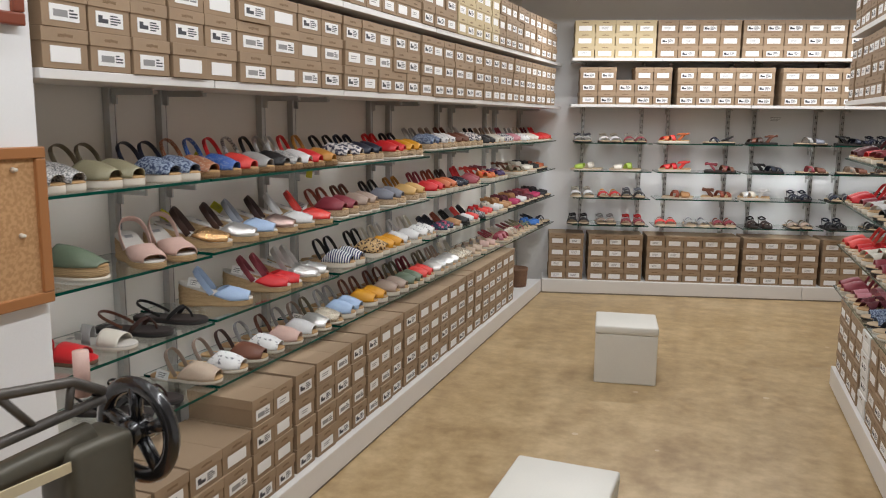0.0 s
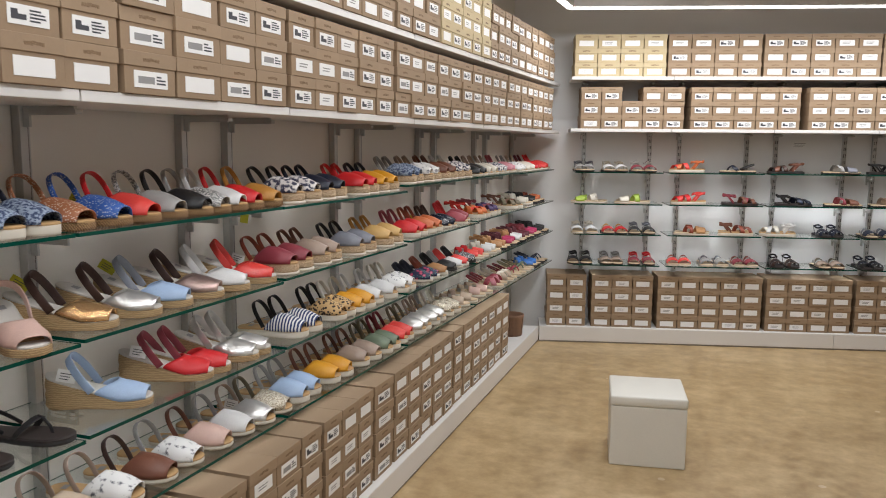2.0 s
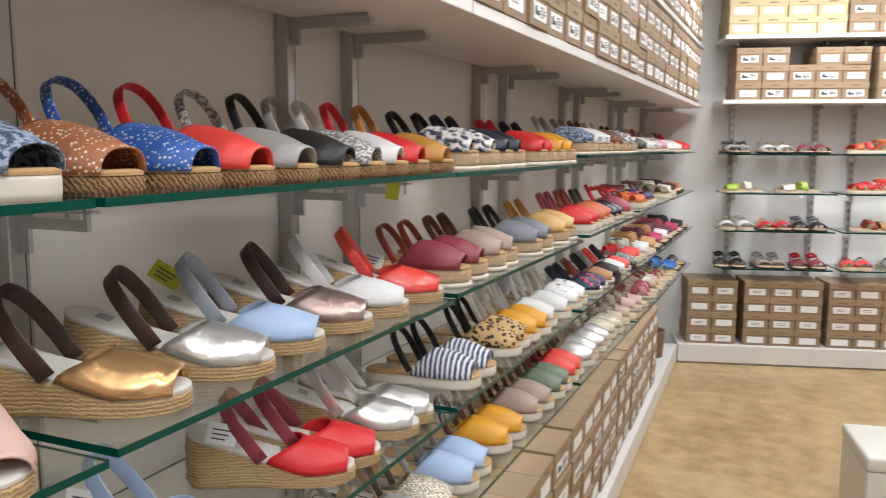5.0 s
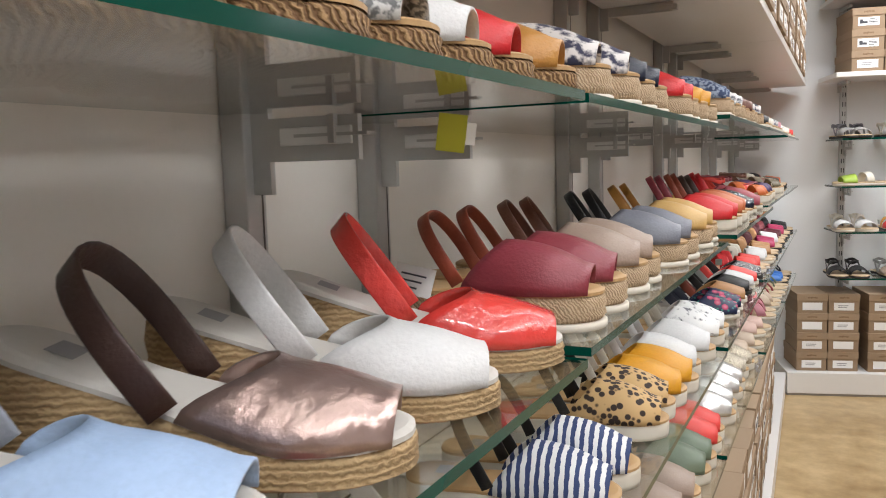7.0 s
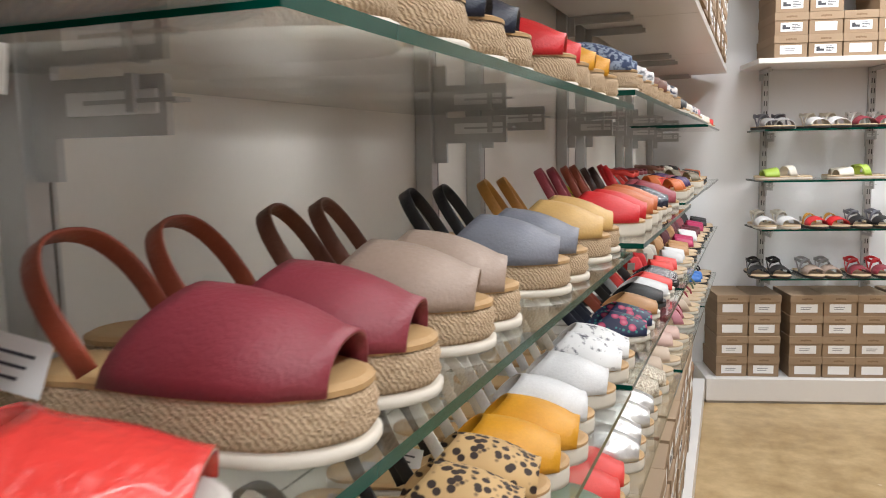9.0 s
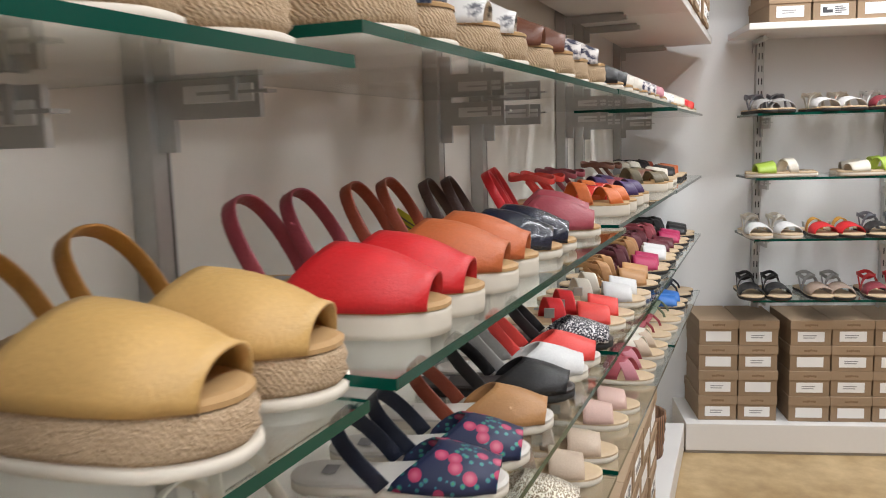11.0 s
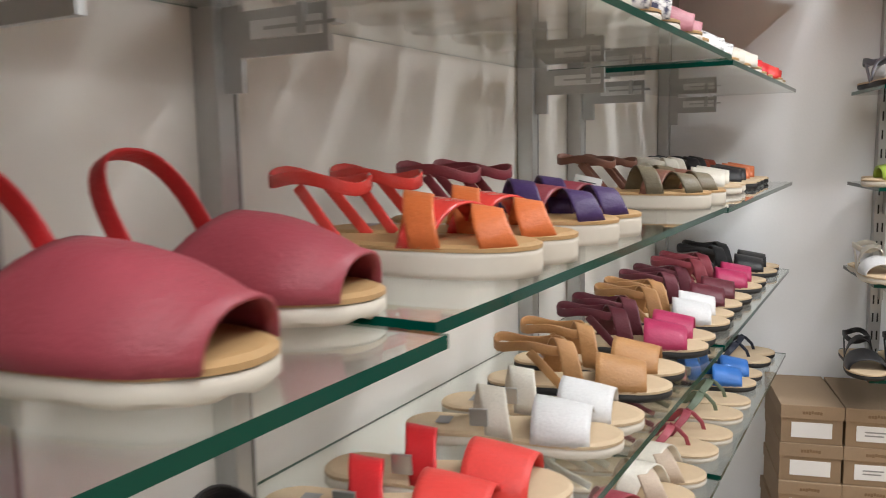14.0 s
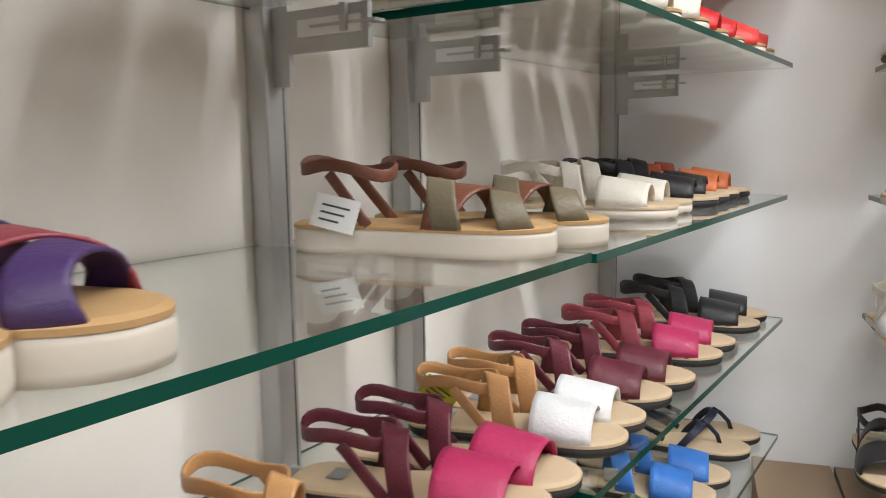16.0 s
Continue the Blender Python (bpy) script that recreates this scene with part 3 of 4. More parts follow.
# board shelves, side wall
cols_w = ((1.73, 1.88, 1), (1.885, 2.19, 2), (2.195, 2.52, 2), (2.53, 2.905, 2), (2.91, 3.25, 2), (3.27, 4.08, 5), (4.10, 4.75, 4), (4.76, 5.28, 3), (5.29, 5.75, 3), (5.77, 7.0, 8))
for i, (a, b, c) in enumerate(cols_w):
    stack(west_place(-1.520), a, b, c, 3, BS_Z, (1, 2, 0, 2) if i < 5 else (1, 1, 2, 3), jig=0.006)
for i, (a, b, c) in enumerate(((1.73, 2.42, 4), (2.43, 3.3, 5), (3.33, 4.1, 5), (4.11, 4.60, 3), (4.62, 5.4, 5), (5.42, 5.82, 3), (5.84, 7.0, 7))):
    stack(west_place(-1.520), a, b, c, 3 + (i % 3 == 1), BS2_Z, (1, 1, 3, 0), "yellowbox" if i == 4 else "kraft", jig=0.006, far=True)
# end wall
for a, b, c in ((0.055, 0.36, 2), (0.40, 0.87, 3), (0.905, 1.69, 5), (1.72, 2.35, 4), (2.38, 3.0, 4)):
    stack(north_place(0.045), a, b, c, 4, PL_H, (0, 0, 3, 3))
stack(north_place(-0.02), 0.27, 1.03, 5, 3, 1.652, (0, 3, 1), miss=((2, 2),))
for a, b, c in ((1.075, 1.86, 5), (1.92, 2.70, 5), (2.74, 3.2, 3)):
    stack(north_place(-0.02), a, b, c, 3, 1.652, (1, 1, 3))
stack(north_place(-0.02), 0.215, 0.885, 4, 3, 2.035, (0, 0, 3), "yellowbox", far=True)
for a, b, c in ((0.895, 1.565, 4), (1.58, 2.40, 5), (2.41, 3.2, 5)):
    stack(north_place(-0.02), a, b, c, 3, 2.035, (1, 3, 0), far=True)


# ---- shoes ----
SL = 0.258
N_OUT = 22


def half_width(s):
    """Half the width of a sole at s from heel (0) to toe (1)."""
    base = 0.033 + 0.012 * math.sin(max(0.0, min(1.0, (s - 0.25) / 0.75)) * math.pi * 0.72) ** 2 - 0.004 * math.exp(-((s - 0.38) / 0.12) ** 2)
    end = 1.0
    if s < 0.12:
        end = math.sqrt(max(0.0, 1 - ((0.12 - s) / 0.12) ** 2))
    if s > 0.80:
        end = math.sqrt(max(0.0, 1 - ((s - 0.80) / 0.20) ** 2))
    return base * end


def outline(grow=0.0):
    pts = []
    for i in range(N_OUT + 1):
        s = 0.5 - 0.5 * math.cos(math.pi * i / N_OUT)
        pts.append((s, half_width(s) + grow * (1 if 0 < i < N_OUT else 0)))
    loop = [(s, w) for s, w in pts] + [(s, -w) for s, w in pts[-2:0:-1]]
    return [(s * SL + grow * (2 * s - 1), w, s) for s, w in loop]


def sole_height(kind, s):
    if kind == "wedge":
        return 0.022 + 0.066 * (1 - min(1, s / 0.72)) ** 1.1 if s < 0.72 else 0.022
    return {"flat": 0.015, "platform": 0.038, "mid": 0.024, "thin": 0.013, "rope": 0.020}[kind]


def sole_mesh(kind):
    rings = {"wedge": 7, "platform": 5, "rope": 4, "flat": 4, "mid": 4, "thin": 3}[kind]
    bm = bmesh.new()
    prev = None
    for r in range(rings + 1):
        t = r / rings
        ribbed = kind in ("wedge", "platform", "rope")
        grow = 0.003 + (0.0016 if ribbed and r % 2 else 0.0) - ((0.0008 if kind == "mid" else 0.003) if r in (0, rings) else 0)
        ring = []
        for i, (x, y, s) in enumerate(outline(grow)):
            low = 0.009 if kind == "platform" else 0.0
            z = low + t * (sole_height(kind, s) - low)
            if kind == "flat" and r == 0 and i % 3 == 0:
                z += 0.003
            ring.append(bm.verts.new((x, y, z)))
        if prev:
            for i in range(len(ring)):
                j = (i + 1) % len(ring)
                bm.faces.new((prev[i], prev[j], ring[j], ring[i]))
        else:
            bm.faces.new(ring[::-1])
        prev = ring
    bm.faces.new(prev)
    return mesh_from("sole", bm, ["white_sole"], True)


def outsole_mesh():
    """The white rubber layer under a platform."""
    bm = bmesh.new()
    prev = None
    for z, grow in ((0.0, 0.003), (0.002, 0.0055), (0.0075, 0.0055), (0.0088, 0.003)):
        ring = [bm.verts.new((x, y, z)) for x, y, s in outline(grow)]
        if prev:
            for i in range(len(ring)):
                j = (i + 1) % len(ring)
                bm.faces.new((prev[i], prev[j], ring[j], ring[i]))
        else:
            bm.faces.new(ring[::-1])
        prev = ring
    bm.faces.new(prev)
    return mesh_from("outsole", bm, ["white_sole"], True)


def insole_z(kind, s):
    return sole_height(kind, s)


def insole_mesh(kind):
    """A shaped footbed: rim, then a slightly hollow middle, with a printed mark."""
    bm = bmesh.new()
    rows = []
    for grow, up in ((0.0030, -0.0012), (0.0030, 0.0022), (-0.0012, 0.0045), (-0.0045, 0.0048)):
        rows.append([bm.verts.new((x, y, insole_z(kind, s) + up)) for x, y, s in outline(grow)])
    for a, b in zip(rows, rows[1:]):
        for i in range(len(a)):
            j = (i + 1) % len(a)
            bm.faces.new((a[i], a[j], b[j], b[i]))
    n = len(rows[-1])
    top = rows[-1]
    for i in range(n // 2):
        q = [top[i], top[i + 1], top[(n - i - 1) % n], top[(n - i) % n]]
        q = list(dict.fromkeys(q))
        if len(q) > 2:
            bm.faces.new(q)
    return mesh_from("insole", bm, ["insole"], False)


def arch_mesh(name, kind, s0, s1, h0, h1, back=0.0, front=0.0, skew=0.0, wid=1.0):
    """A curved band of leather over the footbed, with thickness. back and front bow its edges; skew slants it."""
    R, K = 9, 12
    bm = bmesh.new()
    layers = []
    for inner in (0, 1):
        grid = []
        for i in range(R + 1):
            row = []
            for k in range(K + 1):
                a = math.pi * k / K
                sn = math.sin(a)
                t = i / R
                sa, sb = s0 - back * sn, s1 + front * sn
                s = sa + (sb - sa) * t + skew * (k / K - 0.5)
                s = max(0.02, min(0.992, s))
                h = h0 + (h1 - h0) * t ** (1.5 if name == "vamp" else 1.1) - (0.012 * (1 - t) ** 4 if name == "vamp" else 0) - 0.0025 * inner
                w = (half_width(s) + 0.003) * wid - 0.0025 * inner
                y = w * math.cos(a)
                z = insole_z(kind, s) + 0.001 + h * sn ** (1.15 - 0.42 * t if name == "vamp" else 0.86)
                row.append(bm.verts.new((s * SL, y, z)))
            grid.append(row)
        layers.append(grid)
    o, n = layers
    for i in range(R):
        for k in range(K):
            bm.faces.new((o[i][k], o[i + 1][k], o[i + 1][k + 1], o[i][k + 1]))
            bm.faces.new((n[i][k], n[i][k + 1], n[i + 1][k + 1], n[i + 1][k]))
    for k in range(K):
        bm.faces.new((o[0][k], o[0][k + 1], n[0][k + 1], n[0][k]))
        bm.faces.new((o[R][k], n[R][k], n[R][k + 1], o[R][k + 1]))
    for i in range(R):
        bm.faces.new((o[i][0], n[i][0], n[i + 1][0], o[i + 1][0]))
        bm.faces.new((o[i][K], o[i + 1][K], n[i + 1][K], n[i][K]))
    return mesh_from(name, bm, ["red"], True)


def vamp_mesh(kind, side, top, front, h0, h1, dome=0.006):
    """A toe piece: its rear edge climbs from the sole to a peak, then the leather runs down to a cut toe opening."""
    R, K = 10, 16
    bm = bmesh.new()
    layers = []
    for inner in (0, 1):
        grid = []
        for i in range(R + 1):
            t = i / R
            row = []
            for k in range(K + 1):
                a = math.pi * k / K
                sn, c = math.sin(a), math.cos(a)
                sa = side + (top - side) * sn ** 1.4
                s = sa + (front - 0.012 * (1 - sn) - sa) * t
                h = h0 + (h1 - h0) * t + dome * math.sin(math.pi * min(1.0, t * 1.1)) - 0.0024 * inner
                w = half_width(min(s, 0.93)) + 0.0058 - 0.0024 * inner
                y = w * math.copysign(abs(c) ** (0.92 - 0.12 * t), c)
                row.append(bm.verts.new((s * SL, y, insole_z(kind, s) + 0.0005 + h * sn ** (0.95 - 0.15 * t))))
            grid.append(row)
        layers.append(grid)
    o, n = layers
    for i in range(R):
        for k in range(K):
            bm.faces.new((o[i][k], o[i + 1][k], o[i + 1][k + 1], o[i][k + 1]))
            bm.faces.new((n[i][k], n[i][k + 1], n[i + 1][k + 1], n[i + 1][k]))
    for k in range(K):
        bm.faces.new((o[0][k], o[0][k + 1], n[0][k + 1], n[0][k]))
        bm.faces.new((o[R][k], n[R][k], n[R][k + 1], o[R][k + 1]))
    for i in range(R):
        bm.faces.new((o[i][0], n[i][0], n[i + 1][0], o[i + 1][0]))
        bm.faces.new((o[i][K], o[i + 1][K], n[i + 1][K], n[i][K]))
    return mesh_from("vamp", bm, ["red"], True)


def band_mesh(name, pts, wide, closed=False, thick=0.0016):
    """A flat leather band along pts, its width close to upright."""
    bm = bmesh.new()
    rings = []
    n = len(pts)
    for k, p in enumerate(pts):
        if closed:
            t = (pts[(k + 1) % n] - pts[k - 1]).normalized()
        else:
            t = (pts[min(n - 1, k + 1)] - pts[max(0, k - 1)]).normalized()
        up = Vector((0, 0, 1)) if abs(t.z) < 0.8 else Vector((1, 0, 0))
        wv = (up - t * up.dot(t)).normalized()
        nv = t.cross(wv)
        rings.append([bm.verts.new(p + wv * a * wide / 2 + nv * b * thick) for a, b in ((-1, -0.6), (-0.8, -1), (0.8, -1), (1, -0.6), (1, 0.6), (0.8, 1), (-0.8, 1), (-1, 0.6))])
    m = 8
    for k in range(n if closed else n - 1):
        a, b = rings[k], rings[(k + 1) % n]
        for i in range(m):
            bm.faces.new((a[i], a[(i + 1) % m], b[(i + 1) % m], b[i]))
    if not closed:
        bm.faces.new(rings[0][::-1])
        bm.faces.new(rings[-1])
    return mesh_from(name, bm, ["red"], True)


def ankle_ring(kind, z0, z1, wide, s_back=0.03, s_front=0.47):
    """A closed strap lying round the ankle, higher in front."""
    pts = []
    for k in range(24):
        a = 2 * math.pi * k / 24
        f = 0.5 + 0.5 * math.cos(a)
        s = s_back + (s_front - s_back) * f
        pts.append(Vector((s * SL, 0.031 * math.sin(a), insole_z(kind, 0.2) + z0 + (z1 - z0) * f + 0.004 * math.sin(3 * a))))
    return band_mesh("ankle_strap", pts, wide, True)


def side_post(kind, s0, s1, z1, sign, wide=0.014):
    """A strap from the sole's edge up to the ankle ring."""
    pts = []
    for k in range(6):
        t = k / 5
        pts.append(Vector(((s0 + (s1 - s0) * t) * SL, sign * (half_width(s0) + 0.002 - 0.004 * t), insole_z(kind, s0) + 0.002 + z1 * t)))
    return band_mesh("side_strap", pts, wide)


def strap_mesh(name, kind, s_join, s_top, rise, width=0.015, low=0.012, spread=1.0):
    """A loop of leather from one side round the heel to the other."""
    K = 20
    bm = bmesh.new()
    pts = []
    for k in range(K + 1):
        a = math.pi * k / K
        sn = math.sin(a)
        s = s_join + (s_top - s_join) * sn ** 0.95
        c = math.cos(a)
        y = (half_width(max(0.15, s_join)) + 0.002) * math.copysign(abs(c) ** 0.8, c) * spread * (1 + 0.30 * sn)
        z = insole_z(kind, max(0.02, s_join)) + low + (insole_z(kind, 0.08) - insole_z(kind, s_join)) * sn + rise * sn ** 0.9
        pts.append(Vector((s * SL, y, z)))
    slope = Vector(((s_join - s_top) * SL * 0.55, 0, 0)) + Vector((0, 0, rise))
    across = Vector((rise, 0, (s_join - s_top) * SL)).normalized()
    rings = []
    for k, p in enumerate(pts):
        t = (pts[min(K, k + 1)] - pts[max(0, k - 1)]).normalized()
        wv = (across - t * across.dot(t)).normalized()
        nv = t.cross(wv)
        hw, th = width / 2, 0.0016
        rings.append([bm.verts.new(p + wv * a * hw + nv * b * th) for a, b in ((-1, -0.6), (-0.85, -1), (0.85, -1), (1, -0.6), (1, 0.6), (0.85, 1), (-0.85, 1), (-1, 0.6))])
    for a, b in zip(rings, rings[1:]):
        for i in range(8):
            j = (i + 1) % 8
            bm.faces.new((a[i], a[j], b[j], b[i]))
    bm.faces.new(rings[0][::-1])
    bm.faces.new(rings[-1])
    return mesh_from(name, bm, ["red"], True)


SHOE = {}


def shoe_meshes(kind, style):
    """The shared meshes of one sole and upper."""
    key = (kind, style)
    if key in SHOE:
        return SHOE[key]
    parts = [("sole", sole_mesh(kind), 2), ("insole", insole_mesh(kind), 3)]
    if kind == "platform":
        parts.append(("outsole", outsole_mesh(), None))
    if style == "peep":
        parts.append(("vamp", vamp_mesh(kind, 0.42, 0.60, 0.968, 0.056, 0.028), 0))
        parts.append(("heel_strap", strap_mesh("heel_strap", kind, 0.43, 0.25, {"platform": 0.072, "rope": 0.094}.get(kind, 0.084), 0.015, spread=1.34), 1))
    elif style == "open":
        parts.append(("vamp", vamp_mesh(kind, 0.48, 0.69, 0.978, 0.046, 0.024, 0.002), 0))
        parts.append(("heel_strap", strap_mesh("heel_strap", kind, 0.46, 0.22, 0.052 if kind == "wedge" else 0.066, 0.021, 0.004, spread=1.16), 1))
    elif style == "clog":
        parts.append(("vamp", vamp_mesh(kind, 0.40, 0.46, 0.985, 0.060, 0.010, 0.010), 0))
        parts.append(("heel_strap", strap_mesh("heel_strap", kind, 0.36, 0.08, 0.080, 0.013, spread=1.1), 1))
    elif style == "slide":
        parts.append(("front_strap", arch_mesh("front_strap", kind, 0.61, 0.87, 0.043, 0.031), 0))
        parts.append(("instep_strap", arch_mesh("instep_strap", kind, 0.34, 0.47, 0.053, 0.049, 0, 0, 0.12), 1))
        b = bmesh.new()
        box_into(b, -0.011, 0.011, -0.0015, 0.0015, -0.011, 0.011, 0, 0.001)
        buckle = mesh_from("buckle", b, ["steel"])
        buckle.transform(pose(0.375 * SL, -0.0385, insole_z(kind, 0.4) + 0.026, 8, 0, 0))
        parts.append(("buckle", buckle, None))
    elif style == "cross":
        parts.append(("front_strap", arch_mesh("front_strap", kind, 0.60, 0.74, 0.050, 0.046, 0, 0, 0.24), 0))
        parts.append(("cross_strap", arch_mesh("cross_strap", kind, 0.61, 0.75, 0.053, 0.048, 0, 0, -0.24), 1))
        parts.append(("heel_strap", strap_mesh("heel_strap", kind, 0.36, 0.04, 0.040, 0.012), 1))
    elif style == "strappy":
        for i, (a, b) in enumerate(((0.53, 0.64), (0.64, 0.76), (0.77, 0.88))):
            parts.append(("front_strap", arch_mesh("front_strap", kind, a, b, 0.047 - 0.006 * i, 0.043 - 0.006 * i, 0, 0, 0.16 * (-1) ** i), 1 if i == 1 else 0))
        parts.append(("ankle_strap", ankle_ring(kind, 0.060, 0.052, 0.012, 0.02, 0.40), 1))
        for sign in (-1, 1):
            parts.append(("side_strap", side_post(kind, 0.34, 0.18, 0.050, sign, 0.011), 1))
    elif style == "ankle":
        parts.append(("front_strap", arch_mesh("front_strap", kind, 0.60, 0.87, 0.043, 0.031), 0))
        parts.append(("ankle_strap", ankle_ring(kind, 0.056, 0.052, 0.014, 0.03, 0.42), 1))
        for sign in (-1, 1):
            parts.append(("side_strap", side_post(kind, 0.42, 0.24, 0.048, sign, 0.013), 1))
        parts.append(("bow", arch_mesh("bow", kind, 0.36, 0.47, 0.064, 0.058, 0, 0, 0.16), 1))
    elif style == "thong":
        parts.append(("toe_strap", arch_mesh("toe_strap", kind, 0.50, 0.56, 0.044, 0.040, -0.14, 0.14), 0))
        parts.append(("ankle_strap", strap_mesh("ankle_strap", kind, 0.42, 0.05, 0.040, 0.010), 1))
        pts = [Vector((q * SL, 0.004, insole_z(kind, q) + 0.004 + h)) for q, h in ((0.66, 0.040), (0.72, 0.032), (0.78, 0.016), (0.80, 0.0))]
        parts.append(("toe_post", band_mesh("toe_post", pts, 0.008), 0))
    z = insole_z(kind, 0.2) + 0.0065
    bm = bmesh.new()
    vs = [bm.verts.new((SL * a, b, insole_z(kind, a) + 0.0066)) for a, b in ((0.14, -0.013), (0.21, -0.014), (0.21, 0.013), (0.14, 0.013))]
    bm.faces.new(vs)
    parts.append(("printed_mark", mesh_from("printed_mark", bm, ["grey_ink"]), None))
    bm = bmesh.new()
    box_into(bm, -0.023, 0.023, -0.0005, 0.0005, -0.017, 0.015, 0)
    for i in range(3):
        box_into(bm, -0.015, 0.006 + 0.004 * i, -0.0009, 0.0009, -0.010 + 0.007 * i, -0.008 + 0.007 * i, 1)
    SHOE[key] = (parts, mesh_from("price_tag", bm, ["tag", "ink"]))
    return SHOE[key]


STYLE_WORDS = {"peep": "peep-toe slingback sandal", "open": "open-toe slingback sandal", "clog": "closed-toe slingback clog", "slide": "two-strap slide sandal",
               "cross": "crossed-strap sandal", "strappy": "strappy sandal", "ankle": "ankle-strap sandal", "thong": "toe-thong sandal"}
SOLE_WORDS = {"jute": "jute sole", "jute_pale": "pale jute sole", "rope_brown": "braided rope sole", "white_sole": "cream rubber sole", "black_sole": "black sole", "brown_sole": "brown sole"}


def words(k):
    return M[k].name.replace("_", " ").replace(" leather", "")


def shoe(m, kind, style, vamp, strap, sole, inner, group, support, tag=0):
    parts, tag_me = shoe_meshes(kind, style)
    root = new("slingback_shoe" if style in ("peep", "open", "clog") else "sandal")
    root.matrix_basis = m
    text = f"{words(vamp)} {STYLE_WORDS[style]} with {SOLE_WORDS[sole]} on {support}"
    if len(text.replace("-", " ").split()) > 12:
        text = f"{words(vamp)} {STYLE_WORDS[style]} with {SOLE_WORDS[sole]}"
    tagged(root, text, "shoe", group)
    mats = (vamp, strap, sole, inner)
    for name, me, slot in parts:
        part(name, me, root, material=None if slot is None else mats[slot])
    if tag:
        z = insole_z(kind, 0.1)
        t = part("price_tag", tag_me, root, "hanging price tag", m=pose(0.06, -0.043, z + 0.016, -14, 12, 0) if tag == 1 else pose(0.035, 0.0, z + 0.034, 20, 35, 10))
        if tag == 2:
            t.material_slots[0].link = "OBJECT"
            t.material_slots[0].material = M["yellow_tag"]
    return root


# type codes: sole kind, upper style, sole and footbed materials
T = {"R": ("rope", "peep", "rope_brown", "insole"), "W": ("wedge", "open", "jute", "insole_white"), "J": ("platform", "peep", "jute_pale", "insole"),
     "P": ("mid", "peep", "white_sole", "insole"), "F": ("flat", "peep", "white_sole", "insole"), "C": ("platform", "clog", "jute", "insole"),
     "O": ("flat", "open", "white_sole", "insole_white"), "B": ("flat", "open", "black_sole", "insole_dark"), "S": ("flat", "slide", "white_sole", "insole_pale"),
     "D": ("thin", "slide", "black_sole", "insole_pale"), "Y": ("mid", "strappy", "white_sole", "insole"), "X": ("thin", "cross", "white_sole", "insole_pale"),
     "A": ("thin", "ankle", "black_sole", "insole_pale"), "K": ("thin", "thong", "black_sole", "insole_pale"), "N": ("thin", "strappy", "black_sole", "insole_dark"),
     "E": ("flat", "ankle", "white_sole", "insole_pale"), "L": ("thin", "thong", "white_sole", "insole_pale"),
     "Q": ("thin", "thong", "black_sole", "insole_dark"), "V": ("flat", "slide", "brown_sole", "red"), "U": ("thin", "slide", "white_sole", "insole_white")}
rs = random.Random(23)


def side_row(row, items, group, lead=0.012):
    """Shoes along the side wall: place, type, upper, strap, and a tag where one hangs."""
    for y, code, vamp, strap, *tag in items:
        kind, style, sole, inner = T[code]
        z = shelf_z(row, y + 0.02 - SL * math.sin(radians(13)) * 0.4)
        turn = (27 if kind == "wedge" else 13) + rs.uniform(-4, 4)
        if vamp == "pale_pink" and kind == "wedge":
            turn -= 52
        ahead = 0.012 if row == 1 and 4.3 < y < 5.2 else -0.03 if row == 1 and y > 5.2 and code != "Y" else 0.0
        m = pose(EDGE_X + ahead - lead - SL * math.cos(radians(turn)) - 0.034 * math.sin(radians(turn)) + rs.uniform(-0.006, 0.006), y - SL * math.sin(radians(turn)) + 0.02, z + 0.0005, 0, 0, turn)
        shoe(m, kind, style, vamp, strap, sole, inner, group, "a glass shelf", tag[0] if tag else 0)


def pairs(*rows):
    """Each row: first place, pitch, type, upper, strap; gives the two shoes of a pair."""
    out = []
    for y, p, code, vamp, strap, *tag in rows:
        out += [(y, code, vamp, strap, *tag), (y + p, code, vamp, strap)]
    return out


row_top = pairs((1.79, 0.08, "P", "grey_weave", "grey"), (2.00, 0.095, "P", "khaki", "olive"), (2.25, 0.095, "P", "denim", "navy")) + [
    (2.45, "R", "tan_weave", "tan_weave"), (2.575, "R", "blue_weave", "blue_weave"), (2.675, "R", "coral", "red", 2), (2.79, "R", "grey", "grey_weave"), (2.90, "R", "black", "black"),
    (2.985, "R", "grey_weave", "grey"), (3.08, "R", "white", "white"), (3.165, "R", "red", "red"), (3.27, "R", "ochre", "ochre")] + pairs(
    (3.42, 0.11, "J", "floral", "black"), (3.64, 0.10, "J", "navy", "navy"), (3.93, 0.10, "J", "red", "red"), (4.13, 0.10, "J", "mustard", "navy"), (4.42, 0.10, "J", "denim", "grey"),
    (4.66, 0.10, "J", "patch_white", "taupe"), (4.90, 0.10, "J", "brown", "brown"), (5.13, 0.10, "J", "floral", "white"), (5.42, 0.10, "F", "black", "black"), (5.65, 0.10, "F", "cream", "taupe"),
    (5.88, 0.10, "F", "floral", "taupe"), (6.11, 0.09, "F", "pink", "rose"), (6.38, 0.10, "F", "patch_white", "grey"), (6.61, 0.10, "F", "cream", "beige"), (6.84, 0.10, "F", "red", "burgundy"), (7.06, 0.09, "F", "coral", "red"))
side_row(0, row_top, "top shelf shoes")

